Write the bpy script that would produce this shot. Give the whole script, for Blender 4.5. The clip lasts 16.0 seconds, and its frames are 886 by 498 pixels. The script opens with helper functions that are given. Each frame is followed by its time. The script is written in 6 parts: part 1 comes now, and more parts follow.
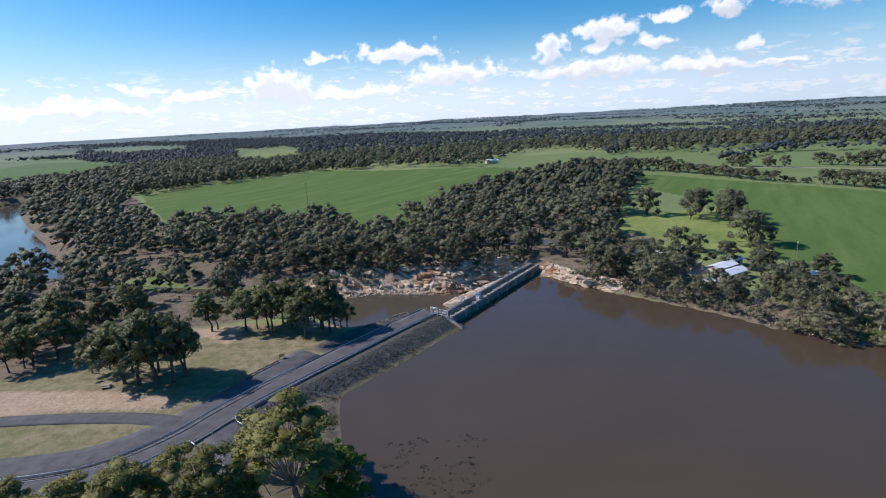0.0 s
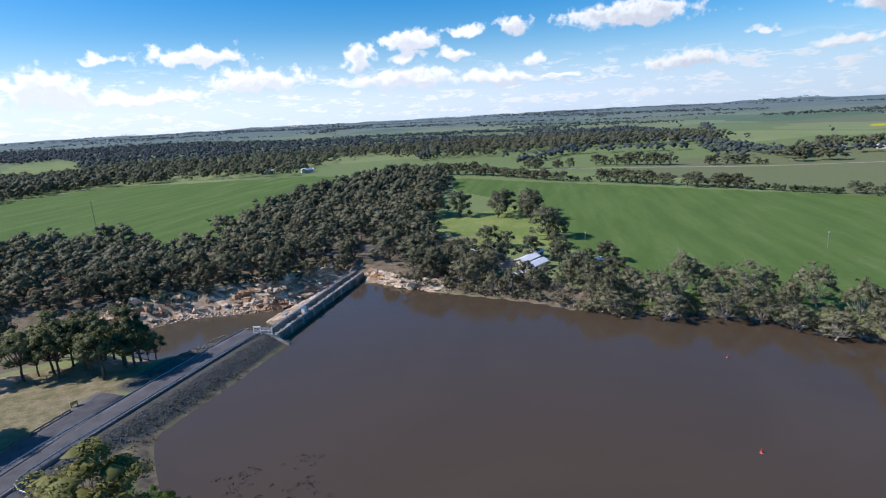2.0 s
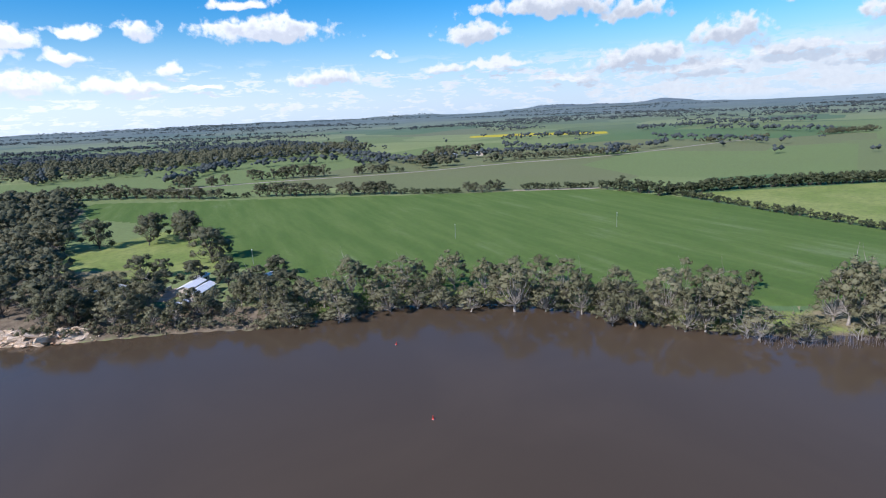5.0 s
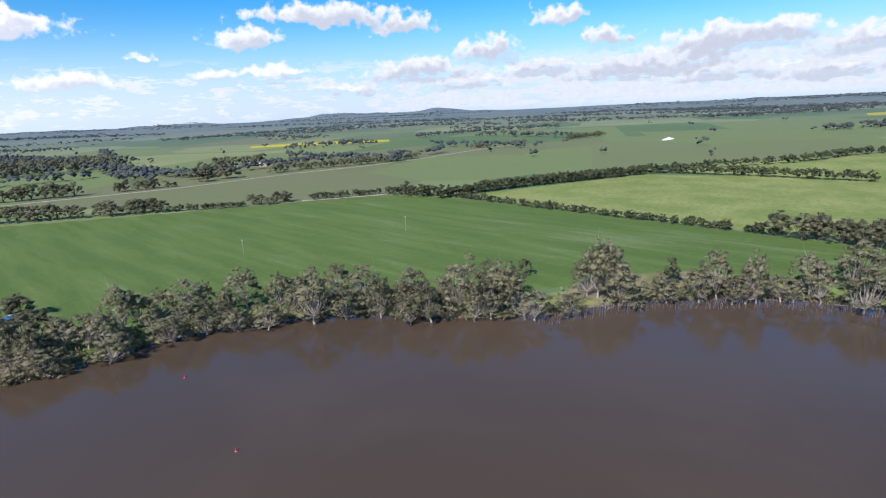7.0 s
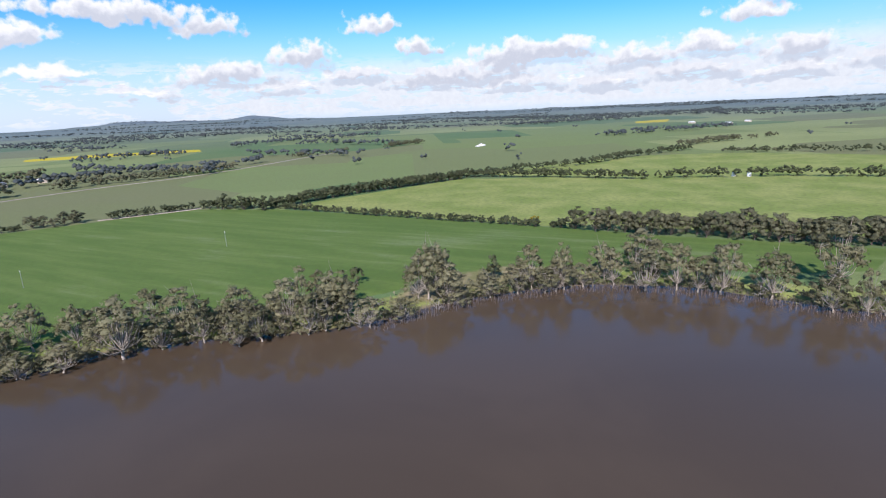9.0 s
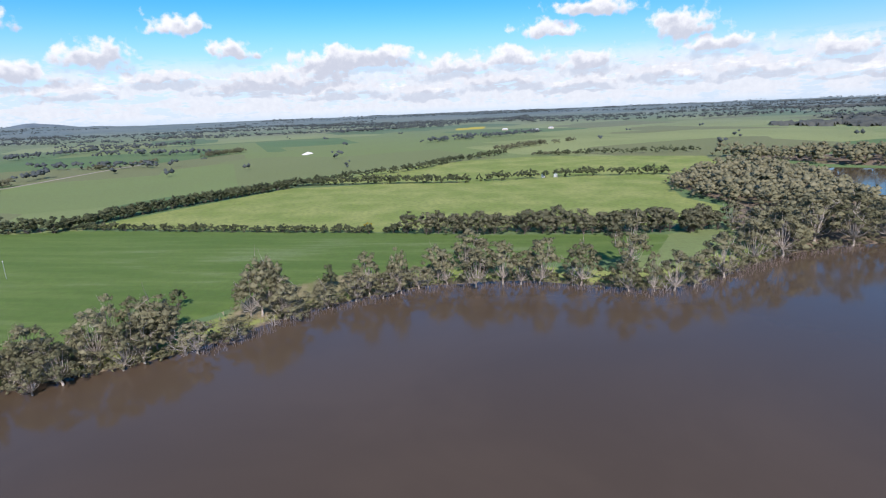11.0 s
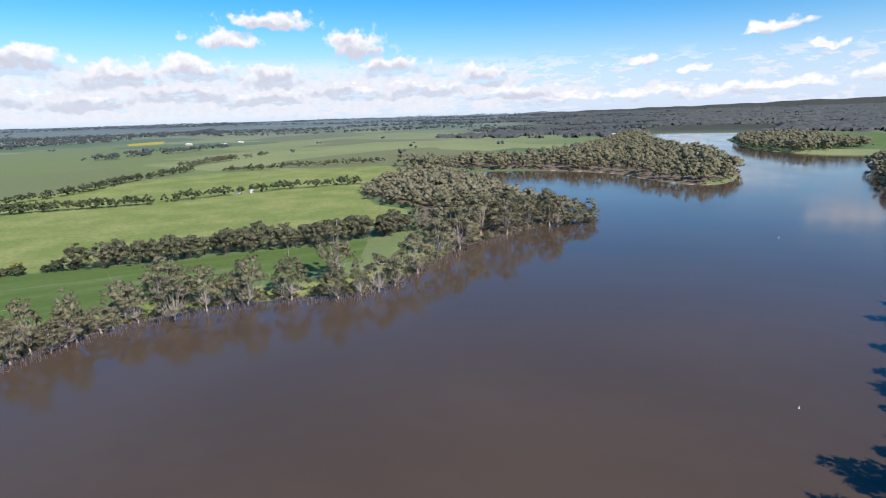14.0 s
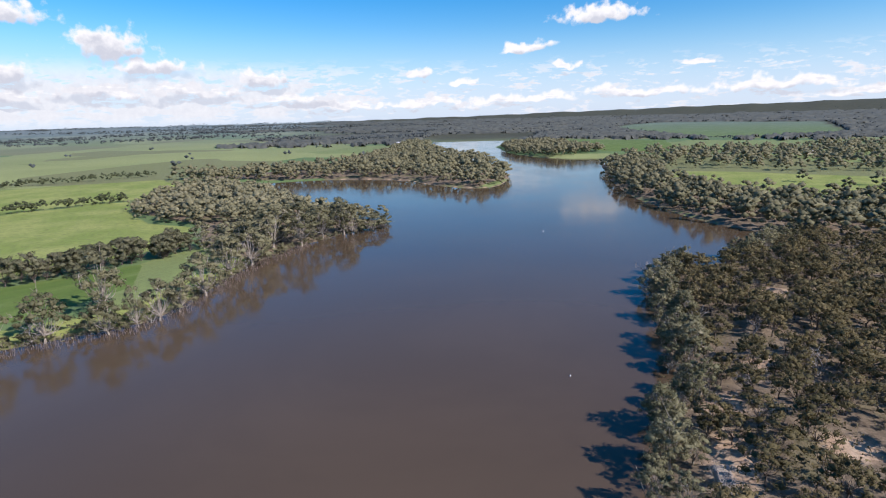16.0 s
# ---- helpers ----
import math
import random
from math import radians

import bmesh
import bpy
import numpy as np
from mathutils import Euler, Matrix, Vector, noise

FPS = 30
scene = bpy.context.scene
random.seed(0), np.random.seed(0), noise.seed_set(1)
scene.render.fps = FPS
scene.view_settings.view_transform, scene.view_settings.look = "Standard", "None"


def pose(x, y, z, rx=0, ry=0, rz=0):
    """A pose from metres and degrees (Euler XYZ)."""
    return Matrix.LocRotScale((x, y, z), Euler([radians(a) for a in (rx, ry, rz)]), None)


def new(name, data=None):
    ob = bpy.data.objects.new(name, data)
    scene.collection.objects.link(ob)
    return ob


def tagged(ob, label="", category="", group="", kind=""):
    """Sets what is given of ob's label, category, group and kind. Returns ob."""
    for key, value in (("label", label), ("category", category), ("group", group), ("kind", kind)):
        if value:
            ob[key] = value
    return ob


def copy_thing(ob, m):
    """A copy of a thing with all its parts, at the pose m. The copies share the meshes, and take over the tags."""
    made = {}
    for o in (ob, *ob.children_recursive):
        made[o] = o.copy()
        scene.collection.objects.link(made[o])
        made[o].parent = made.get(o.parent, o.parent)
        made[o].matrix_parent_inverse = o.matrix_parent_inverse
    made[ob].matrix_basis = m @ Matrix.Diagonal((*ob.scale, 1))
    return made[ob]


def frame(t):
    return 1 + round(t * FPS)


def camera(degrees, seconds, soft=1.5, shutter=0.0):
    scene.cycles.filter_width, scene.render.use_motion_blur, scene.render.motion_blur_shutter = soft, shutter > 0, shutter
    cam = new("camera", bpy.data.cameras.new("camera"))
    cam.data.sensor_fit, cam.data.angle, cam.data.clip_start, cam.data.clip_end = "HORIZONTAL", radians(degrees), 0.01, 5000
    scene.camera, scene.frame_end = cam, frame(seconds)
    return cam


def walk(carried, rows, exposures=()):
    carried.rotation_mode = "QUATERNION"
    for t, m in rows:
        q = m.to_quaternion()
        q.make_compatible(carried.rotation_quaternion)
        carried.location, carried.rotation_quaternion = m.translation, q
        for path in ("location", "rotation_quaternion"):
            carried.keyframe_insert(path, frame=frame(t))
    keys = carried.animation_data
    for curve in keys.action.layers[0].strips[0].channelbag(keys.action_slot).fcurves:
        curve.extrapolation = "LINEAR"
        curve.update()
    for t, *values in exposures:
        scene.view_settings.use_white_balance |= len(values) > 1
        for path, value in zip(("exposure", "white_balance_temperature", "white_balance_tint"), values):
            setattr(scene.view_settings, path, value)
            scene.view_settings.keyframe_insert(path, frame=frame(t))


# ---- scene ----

# The drone hovers over the lake and turns to its right.
EYE = 60.0
cam = camera(77.5, 16.0, soft=1.1)
TURNS = [  # seconds, yaw, pitch, lean to the right
    (0.0, 0.00, -13.25, 3.13),
    (0.5, -4.35, -13.30, 3.22),
    (1.0, -8.91, -13.37, 3.21),
    (1.5, -13.64, -13.42, 3.20),
    (2.0, -18.73, -13.46, 3.19),
    (2.5, -24.21, -13.50, 3.06),
    (3.0, -30.09, -13.59, 3.09),
    (3.5, -35.73, -13.67, 3.10),
    (4.0, -41.25, -13.76, 3.08),
    (4.5, -47.18, -13.80, 2.89),
    (5.0, -53.14, -13.83, 2.87),
    (7.5, -79.73, -14.02, 2.66),
    (8.0, -84.27, -14.03, 2.54),
    (8.5, -88.54, -14.06, 2.50),
    (9.0, -92.94, -14.02, 2.54),
    (9.5, -97.32, -14.03, 2.51),
    (12.0, -119.70, -13.90, 2.15),
    (12.5, -124.67, -13.85, 2.02),
    (13.0, -130.14, -13.85, 1.96),
    (13.5, -135.73, -13.79, 1.88),
    (14.0, -141.24, -13.72, 1.78),
    (14.5, -146.49, -13.67, 1.69),
    (15.0, -151.66, -13.59, 1.59),
    (15.5, -157.01, -13.49, 1.51),
    (16.0, -162.73, -13.39, 1.42),
]
walk(cam, [(t, pose(0, 0, EYE, 0, 0, yaw) @ pose(0, 0, 0, 90 + pitch) @ pose(0, 0, 0, 0, 0, -lean)) for t, yaw, pitch, lean in TURNS],
     exposures=[(0.0, 0.06, 6150, 16), (3.0, 0.17, 6000, 16), (5.0, 0.24, 5950, 17), (8, 0.34, 6250, 20), (13, 0.35, 6350, 20), (16, 0.36, 6500, 21)])

# ---------------------------------------------------------------- light
SUN_ELEVATION = radians(38)
SUN_HEADING = Vector((-0.968, 0.25, 0)).normalized()   # towards the sun, in plan
sun = new("sun", bpy.data.lights.new("sun", "SUN"))
sun.data.energy, sun.data.angle, sun.data.color = 4.9, radians(0.53), (1.0, 0.945, 0.885)
to_sun = SUN_HEADING * math.cos(SUN_ELEVATION) + Vector((0, 0, math.sin(SUN_ELEVATION)))
sun.matrix_world = Matrix.Translation((-300, 80, 300)) @ to_sun.to_track_quat("Z", "Y").to_matrix().to_4x4()

# Cumulus clouds as bearing, height, half width and half depth, in degrees (bearing 0 is +y, clockwise).
CLOUDS_NORTH = [
    (-27.7, 4.2, 1.3, 0.4), (-11.1, 6.5, 1.4, 0.6), (-15.0, 3.8, 3.4, 2.0), (-3.0, 6.6, 4.0, 1.1), (1.8, 4.3, 4.7, 1.3),
    (11.5, 6.1, 1.6, 1.3), (16.7, 7.4, 2.8, 1.1), (16.3, 6.0, 1.3, 0.8), (20.5, 6.1, 1.5, 0.7), (15.5, 4.0, 5.7, 1.1),
    (25.1, 3.6, 3.5, 0.8), (28.6, 5.0, 1.0, 0.7), (31.2, 3.4, 2.1, 0.3), (22.6, 8.0, 1.6, 0.6), (-8.3, 3.0, 4.9, 0.7),
    (-22.8, 3.2, 2.4, 0.6), (-31.4, 2.4, 6.5, 0.7)]
CLOUDS_EAST = [
    (37.4, 8.2, 5.8, 1.3), (57.3, 7.3, 3.0, 1.1), (26.8, 8.4, 1.5, 1.0), (35.7, 10.4, 2.9, 0.6), (42.4, 4.0, 3.5, 1.0),
    (54.4, 4.4, 2.5, 0.6), (59.7, 4.7, 2.8, 0.5), (48.2, 6.0, 1.1, 0.5), (64.8, 9.4, 6.7, 1.1), (72.0, 8.6, 3.1, 1.3),
    (87.4, 8.5, 2.4, 0.9), (80.0, 5.9, 3.1, 1.3), (91.4, 6.3, 2.2, 0.9), (73.1, 4.3, 4.9, 1.1), (99.6, 4.7, 2.7, 1.1),
    (105.6, 5.6, 3.7, 0.8)]
CLOUDS_SOUTH = [
    (91.1, 6.6, 1.9, 0.8), (101.5, 5.5, 4.7, 1.2), (121.6, 7.2, 2.9, 0.9), (125.5, 8.9, 3.7, 1.0), (133.1, 6.9, 2.8, 1.3),
    (136.4, 5.0, 3.7, 1.0), (145.6, 4.1, 2.9, 0.9), (160.9, 4.3, 1.6, 0.6), (95.5, 3.8, 7.6, 1.0), (125.1, 4.3, 3.3, 1.3),
    (171.0, 6.5, 2.4, 0.7), (178.0, 9.2, 3.6, 1.0), (199.8, 1.3, 4.4, 0.5), (152.0, 1.6, 5.0, 0.5), (161.0, 1.4, 6.0, 0.5), (171.0, 1.8, 6.0, 0.5), (182.0, 2.1, 6.0, 0.6), (193.0, 2.3, 5.0, 0.6), (205.0, 2.5, 5.0, 0.6), (175.0, 4.6, 1.2, 0.3), (187.0, 4.2, 1.6, 0.3), (165.0, 3.3, 1.6, 0.3),
    (104.0, 5.0, 4.2, 1.0), (112.0, 4.4, 4.4, 1.1), (118.5, 5.0, 3.2, 1.0), (85.0, 4.0, 4.2, 0.8), (92.0, 3.0, 5.0, 0.7), (78.0, 3.0, 4.0, 0.6), (66.0, 2.8, 3.4, 0.5),
    (101.0, 2.6, 5.0, 0.6), (109.0, 2.4, 5.0, 0.7), (117.0, 2.8, 5.0, 0.8), (124.5, 2.5, 5.0, 0.7), (132.0, 2.9, 5.0, 0.8), (139.5, 3.0, 5.0, 0.7), (148.0, 2.3, 4.5, 0.5), (230.0, 5.0, 5.0, 1.2), (262.0, 7.0, 4.0, 1.0)]


class Nodes:
    """Short calls to build a node tree."""

    def __init__(self, tree):
        self.tree = tree
        tree.nodes.clear()

    def add(self, kind, settings=None, **sockets):
        n = self.tree.nodes.new(kind)
        for key, value in (settings or {}).items():
            setattr(n, key, value)
        for key, value in sockets.items():
            slot = n.inputs[int(key[1:])] if key[0] == "i" and key[1:].isdigit() else n.inputs[key.replace("_", " ")]
            if isinstance(value, bpy.types.NodeSocket):
                self.tree.links.new(value, slot)
            else:
                slot.default_value = value
        return n

    def math(self, op, a, b=0.0, c=0.0, clamp=False):
        return self.add("ShaderNodeMath", {"operation": op, "use_clamp": clamp}, i0=a, i1=b, i2=c).outputs[0]

    def vec(self, op, a, b=(0, 0, 0), c=(0, 0, 0)):
        n = self.add("ShaderNodeVectorMath", {"operation": op}, i0=a, i1=b)
        if op == "MULTIPLY_ADD":
            n.inputs[2].default_value = c
        return n.outputs["Value"] if op in ("LENGTH", "DOT_PRODUCT") else n.outputs[0]

    def noise(self, vector, scale, detail=4.0, rough=0.55, distort=0.0, out=0):
        return self.add("ShaderNodeTexNoise", Vector=vector, Scale=scale, Detail=detail, Roughness=rough, Distortion=distort).outputs[out]

    def ramp(self, value, low, high, to_low=0.0, to_high=1.0):
        return self.add("ShaderNodeMapRange", {"interpolation_type": "SMOOTHSTEP"}, i0=value, i1=low, i2=high, i3=to_low, i4=to_high).outputs[0]

    def mix(self, factor, a, b, blend="MIX"):
        n = self.add("ShaderNodeMix", {"data_type": "RGBA", "blend_type": blend}, i0=factor)
        for slot, value in ((n.inputs[6], a), (n.inputs[7], b)):
            if isinstance(value, bpy.types.NodeSocket):
                self.tree.links.new(value, slot)
            else:
                slot.default_value = (*value, 1) if len(value) == 3 else value
        return n.outputs[2]


def build_sky():
    world = bpy.data.worlds.new("sky")
    world.use_nodes = True
    scene.world = world
    k = Nodes(world.node_tree)
    sky = k.add("ShaderNodeTexSky", {"sky_type": "NISHITA", "sun_disc": False, "sun_elevation": SUN_ELEVATION,
                                     "sun_rotation": math.atan2(SUN_HEADING.x, SUN_HEADING.y), "altitude": 150.0,
                                     "air_density": 1.0, "dust_density": 0.7, "ozone_density": 2.5}).outputs[0]
    way = k.add("ShaderNodeTexCoord").outputs["Generated"]
    xyz = k.add("ShaderNodeSeparateXYZ", Vector=way)
    x, y, z = xyz.outputs[0], xyz.outputs[1], xyz.outputs[2]
    # bearing and height in degrees; the seam of the bearing lies at 261 degrees
    mid = radians(81)
    across = k.math("SUBTRACT", k.math("MULTIPLY", x, math.cos(mid)), k.math("MULTIPLY", y, math.sin(mid)))
    along = k.math("ADD", k.math("MULTIPLY", x, math.sin(mid)), k.math("MULTIPLY", y, math.cos(mid)))
    bearing = k.math("MULTIPLY_ADD", k.math("ARCTAN2", across, along), 180 / math.pi, 81.0)
    height = k.math("MULTIPLY", k.math("ARCSINE", z), 180 / math.pi)
    place = k.add("ShaderNodeCombineXYZ", X=bearing, Y=height).outputs[0]
    billow = k.noise(place, 0.42, 1.5, 0.5, 0.0, 1)
    torn = k.vec("ADD", place, k.vec("MULTIPLY_ADD", billow, (3.4, 2.0, 0), (-1.7, -1.0, 0)))
    puffs = k.math("SUBTRACT", k.noise(place, 1.0, 5.0, 0.5), 0.5)

    def nearest(point):
        least = None
        for b, e, w, h in CLOUDS_NORTH + CLOUDS_EAST + CLOUDS_SOUTH:
            off = k.vec("MULTIPLY_ADD", point, (1 / w, 1 / h, 0), (-b / w, -e / h + 0.25, 0))
            d = k.vec("LENGTH", k.vec("MAXIMUM", off, k.vec("MULTIPLY", off, (1, -1.9, 1))))
            least = d if least is None else k.math("MINIMUM", least, d)
        return least

    body = k.ramp(k.math("MULTIPLY_ADD", puffs, -2.3, nearest(torn)), 1.28, 0.62)
    above = k.ramp(k.math("MULTIPLY_ADD", puffs, -1.6, nearest(k.vec("ADD", torn, (-0.35, 0.7, 0)))), 1.3, 0.45)
    # thin layers low over the horizon, more of them to the south-east
    low = k.add("ShaderNodeCombineXYZ", X=k.math("MULTIPLY", bearing, 0.26), Y=k.math("MULTIPLY", height, 0.95)).outputs[0]
    layer = k.noise(low, 1.25, 6.0, 0.6, 0.3)
    fine = k.noise(low, 5.0, 4.0, 0.6)
    cover = k.math("ADD", layer, k.math("MULTIPLY", k.math("SUBTRACT", fine, 0.5), 0.35))
    east = k.math("MULTIPLY", k.ramp(bearing, 50.0, 95.0), k.ramp(bearing, 165.0, 135.0))
    edge = k.math("MULTIPLY_ADD", east, -0.16, 0.52)
    wisps = k.math("MULTIPLY", k.ramp(k.math("SUBTRACT", cover, edge), 0.0, 0.12),
                   k.math("MULTIPLY", k.ramp(height, 6.0, 3.2), k.ramp(height, -0.3, 0.8)))
    wisps = k.math("MULTIPLY", wisps, 0.85)
    mask = k.math("MAXIMUM", body, wisps, clamp=True)
    fleece = k.math("SUBTRACT", k.noise(place, 1.4, 5.0, 0.6), 0.5)
    shade = k.math("ADD", k.math("MAXIMUM", above, k.math("MULTIPLY", wisps, 0.45)), k.math("MULTIPLY", fleece, 0.9), clamp=True)
    sunward = k.ramp(bearing, 75.0, -20.0)
    lit = k.mix(sunward, (7.6, 8.0, 7.9), (10.8, 11.0, 11.0))
    dim = k.mix(sunward, (4.9, 5.4, 5.9), (8.0, 8.5, 9.0))
    cloud = k.mix(shade, lit, dim)
    # milky air near the horizon
    veil = k.math("MULTIPLY", k.ramp(height, 9.0, 1.5), k.math("MULTIPLY_ADD", sunward, 0.1, 0.8))
    clear = k.add("ShaderNodeHueSaturation", Saturation=1.62, Value=1.25, Color=sky).outputs[0]
    air = k.mix(veil, clear, k.mix(sunward, k.mix(k.ramp(height, 8.5, 0.5), (2.5, 4.9, 7.6), (5.0, 6.5, 8.0)), k.mix(k.ramp(height, 7.0, 1.5), (4.3, 6.8, 9.0), (8.0, 9.2, 10.4))))
    colour = k.mix(mask, air, cloud)
    back = k.add("ShaderNodeBackground", Color=colour, Strength=0.1)
    k.add("ShaderNodeOutputWorld", Surface=back.outputs[0])


build_sky()

# ---------------------------------------------------------------- materials


def material(name):
    m = bpy.data.materials.new(name)
    m.use_nodes = True
    return m, Nodes(m.node_tree)


def finish(k, colour, rough=0.8, bump=None, strength=0.3, distance=0.1, metallic=0.0, specular=0.3):
    s = k.add("ShaderNodeBsdfPrincipled", Base_Color=colour, Roughness=rough, Metallic=metallic)
    s.inputs["Specular IOR Level"].default_value = specular
    if bump is not None:
        b = k.add("ShaderNodeBump", Strength=strength, Distance=distance, Height=bump)
        k.tree.links.new(b.outputs[0], s.inputs["Normal"])
    k.add("ShaderNodeOutputMaterial", Surface=s.outputs[0])


def simple(name, a, b, scale=3.0, rough=0.8, strength=0.3, distance=0.05, metallic=0.0, specular=0.3, fine=6.0):
    """A surface whose colour wanders between two tones at two scales."""
    m, k = material(name)
    p = k.add("ShaderNodeTexCoord").outputs["Object"]
    coarse, grain = k.noise(p, scale, 4.0), k.noise(p, scale * fine, 4.0)
    f = k.ramp(k.math("ADD", k.math("MULTIPLY", coarse, 0.6), k.math("MULTIPLY", grain, 0.4)), 0.35, 0.65)
    finish(k, k.mix(f, a, b), rough, grain, strength, distance, metallic, specular)
    return m


def leaves(name, dark, mid, pale, spread=1.0):
    """Foliage: every spray of leaves and every tree has a tone of its own."""
    m, k = material(name)
    spray = k.add("ShaderNodeNewGeometry").outputs["Random Per Island"]
    tree = k.add("ShaderNodeObjectInfo").outputs["Random"]
    p = k.add("ShaderNodeNewGeometry").outputs["Position"]
    patch = k.noise(p, 0.09, 3.0)
    f = k.math("ADD", k.math("MULTIPLY", spray, 0.3), k.math("ADD", k.math("MULTIPLY", tree, 0.5), k.math("MULTIPLY", k.math("SUBTRACT", patch, 0.5), 0.9)))
    c = k.mix(k.ramp(f, 0.05, 0.5), dark, mid)
    c = k.mix(k.ramp(f, 0.5, 0.95), c, pale)
    s = k.add("ShaderNodeBsdfPrincipled", Base_Color=c, Roughness=0.6)
    s.inputs["Specular IOR Level"].default_value = 0.15
    t = k.add("ShaderNodeBsdfTranslucent", Color=c)
    k.add("ShaderNodeOutputMaterial", Surface=k.add("ShaderNodeMixShader", i0=0.3, i1=s.outputs[0], i2=t.outputs[0]).outputs[0])
    return m


def ground_material():
    m, k = material("ground")
    p = k.add("ShaderNodeNewGeometry").outputs["Position"]
    masks = []
    for name in ("land_a", "land_b", "land_c"):
        c = k.add("ShaderNodeSeparateColor", Color=k.add("ShaderNodeAttribute", {"attribute_name": name}).outputs["Color"])
        masks += [c.outputs[0], c.outputs[1], c.outputs[2]]
    dry_grass = k.add("ShaderNodeAttribute", {"attribute_name": "land_a"}).outputs["Alpha"]
    crop, paddock, canola, dirt, rock, litter, riprap, far_haze, lush = masks
    wide, mid, fine, grain = k.noise(p, 0.006, 4.0), k.noise(p, 0.035, 5.0), k.noise(p, 0.35, 5.0, 0.65), k.noise(p, 2.2, 4.0, 0.7)
    # rows of the sown crop, drawn out along the drilling
    swing = k.add("ShaderNodeMapping", Vector=p)
    swing.inputs["Rotation"].default_value = (0, 0, radians(-60))
    turn = k.add("ShaderNodeMapping", Vector=swing.outputs[0])
    turn.inputs["Scale"].default_value = (0.016, 0.12, 0.1)
    rows = k.noise(turn.outputs[0], 1.0, 5.0, 0.6)

    def edge(mask, width=0.18):
        ragged = k.math("ADD", mask, k.math("MULTIPLY", k.math("SUBTRACT", fine, 0.5), 0.5))
        return k.ramp(ragged, 0.5 - width, 0.5 + width)

    # far paddocks: a patchwork of grazed, sown and fallow land
    cell = k.add("ShaderNodeTexVoronoi", {"feature": "F1", "distance": "CHEBYCHEV"}, Vector=p, Scale=0.0033, Randomness=0.8)
    tone = k.add("ShaderNodeSeparateColor", Color=cell.outputs["Color"])
    c = k.mix(k.ramp(tone.outputs[0], 0.3, 0.6), (0.175, 0.23, 0.085), (0.255, 0.295, 0.12))
    c = k.mix(k.ramp(tone.outputs[1], 0.72, 0.78), c, (0.1, 0.175, 0.07))
    c = k.mix(k.ramp(tone.outputs[2], 0.86, 0.9), c, (0.175, 0.19, 0.09))
    c = k.mix(k.math("MULTIPLY", k.ramp(wide, 0.35, 0.65), 0.35), c, (0.165, 0.2, 0.08))
    grass = k.mix(k.ramp(mid, 0.35, 0.65), (0.19, 0.25, 0.062), (0.28, 0.315, 0.098))
    grass = k.mix(k.math("MULTIPLY", k.ramp(fine, 0.45, 0.7), 0.45), grass, (0.15, 0.19, 0.07))
    c = k.mix(edge(paddock), c, grass)
    green = k.mix(k.ramp(rows, 0.32, 0.72), (0.088, 0.15, 0.034), (0.13, 0.192, 0.05))
    green = k.mix(k.math("MULTIPLY", k.ramp(k.math("MULTIPLY", rows, k.math("ADD", wide, mid)), 0.56, 0.82), 0.4), green, (0.19, 0.24, 0.12))
    c = k.mix(edge(crop, 0.1), c, green)
    c = k.mix(edge(canola, 0.1), c, k.mix(fine, (0.5, 0.42, 0.02), (0.62, 0.5, 0.03)))
    deep = k.mix(k.ramp(fine, 0.35, 0.65), (0.07, 0.12, 0.025), (0.13, 0.17, 0.045))
    c = k.mix(edge(lush, 0.3), c, deep)
    straw = k.mix(k.ramp(fine, 0.35, 0.65), (0.17, 0.155, 0.075), (0.34, 0.275, 0.165))
    straw = k.mix(k.math("MULTIPLY", k.ramp(mid, 0.45, 0.62), 0.7), straw, (0.14, 0.16, 0.055))
    c = k.mix(edge(dry_grass, 0.3), c, straw)
    floor = k.mix(k.ramp(fine, 0.3, 0.7), (0.11, 0.086, 0.061), (0.265, 0.207, 0.146))
    floor = k.mix(k.math("MULTIPLY", k.ramp(mid, 0.52, 0.66), 0.6), floor, (0.11, 0.13, 0.045))
    c = k.mix(edge(litter, 0.3), c, floor)
    bare = k.mix(k.ramp(fine, 0.35, 0.7), (0.4, 0.28, 0.185), (0.54, 0.41, 0.285))
    bare = k.mix(k.math("MULTIPLY", k.ramp(grain, 0.5, 0.75), 0.5), bare, (0.16, 0.14, 0.07))
    c = k.mix(edge(dirt, 0.25), c, bare)
    stone = k.mix(k.ramp(fine, 0.3, 0.7), (0.29, 0.21, 0.135), (0.5, 0.41, 0.31))
    stone = k.mix(k.ramp(grain, 0.52, 0.72), stone, (0.16, 0.12, 0.09))
    c = k.mix(edge(rock, 0.2), c, stone)
    rubble = k.mix(k.ramp(grain, 0.35, 0.7), (0.08, 0.074, 0.066), (0.19, 0.175, 0.15))
    rubble = k.mix(k.math("MULTIPLY", k.ramp(fine, 0.5, 0.7), 0.5), rubble, (0.085, 0.085, 0.045))
    c = k.mix(edge(riprap, 0.15), c, rubble)
    # aerial haze painted on: bush tone turned blue-grey, blended over the far land
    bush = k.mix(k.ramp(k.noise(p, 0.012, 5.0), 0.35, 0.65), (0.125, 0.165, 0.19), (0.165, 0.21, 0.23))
    c = k.mix(far_haze, c, bush)
    c = k.mix(k.add("ShaderNodeAttribute", {"attribute_name": "land_b"}).outputs["Alpha"], c, k.mix(mid, (0.045, 0.052, 0.04), (0.08, 0.085, 0.062)))
    c = k.mix(k.math("MULTIPLY", k.ramp(k.math("ADD", k.math("MULTIPLY", grain, 0.6), k.math("MULTIPLY", fine, 0.4)), 0.4, 0.62), 0.3), c, (0.06, 0.066, 0.03))
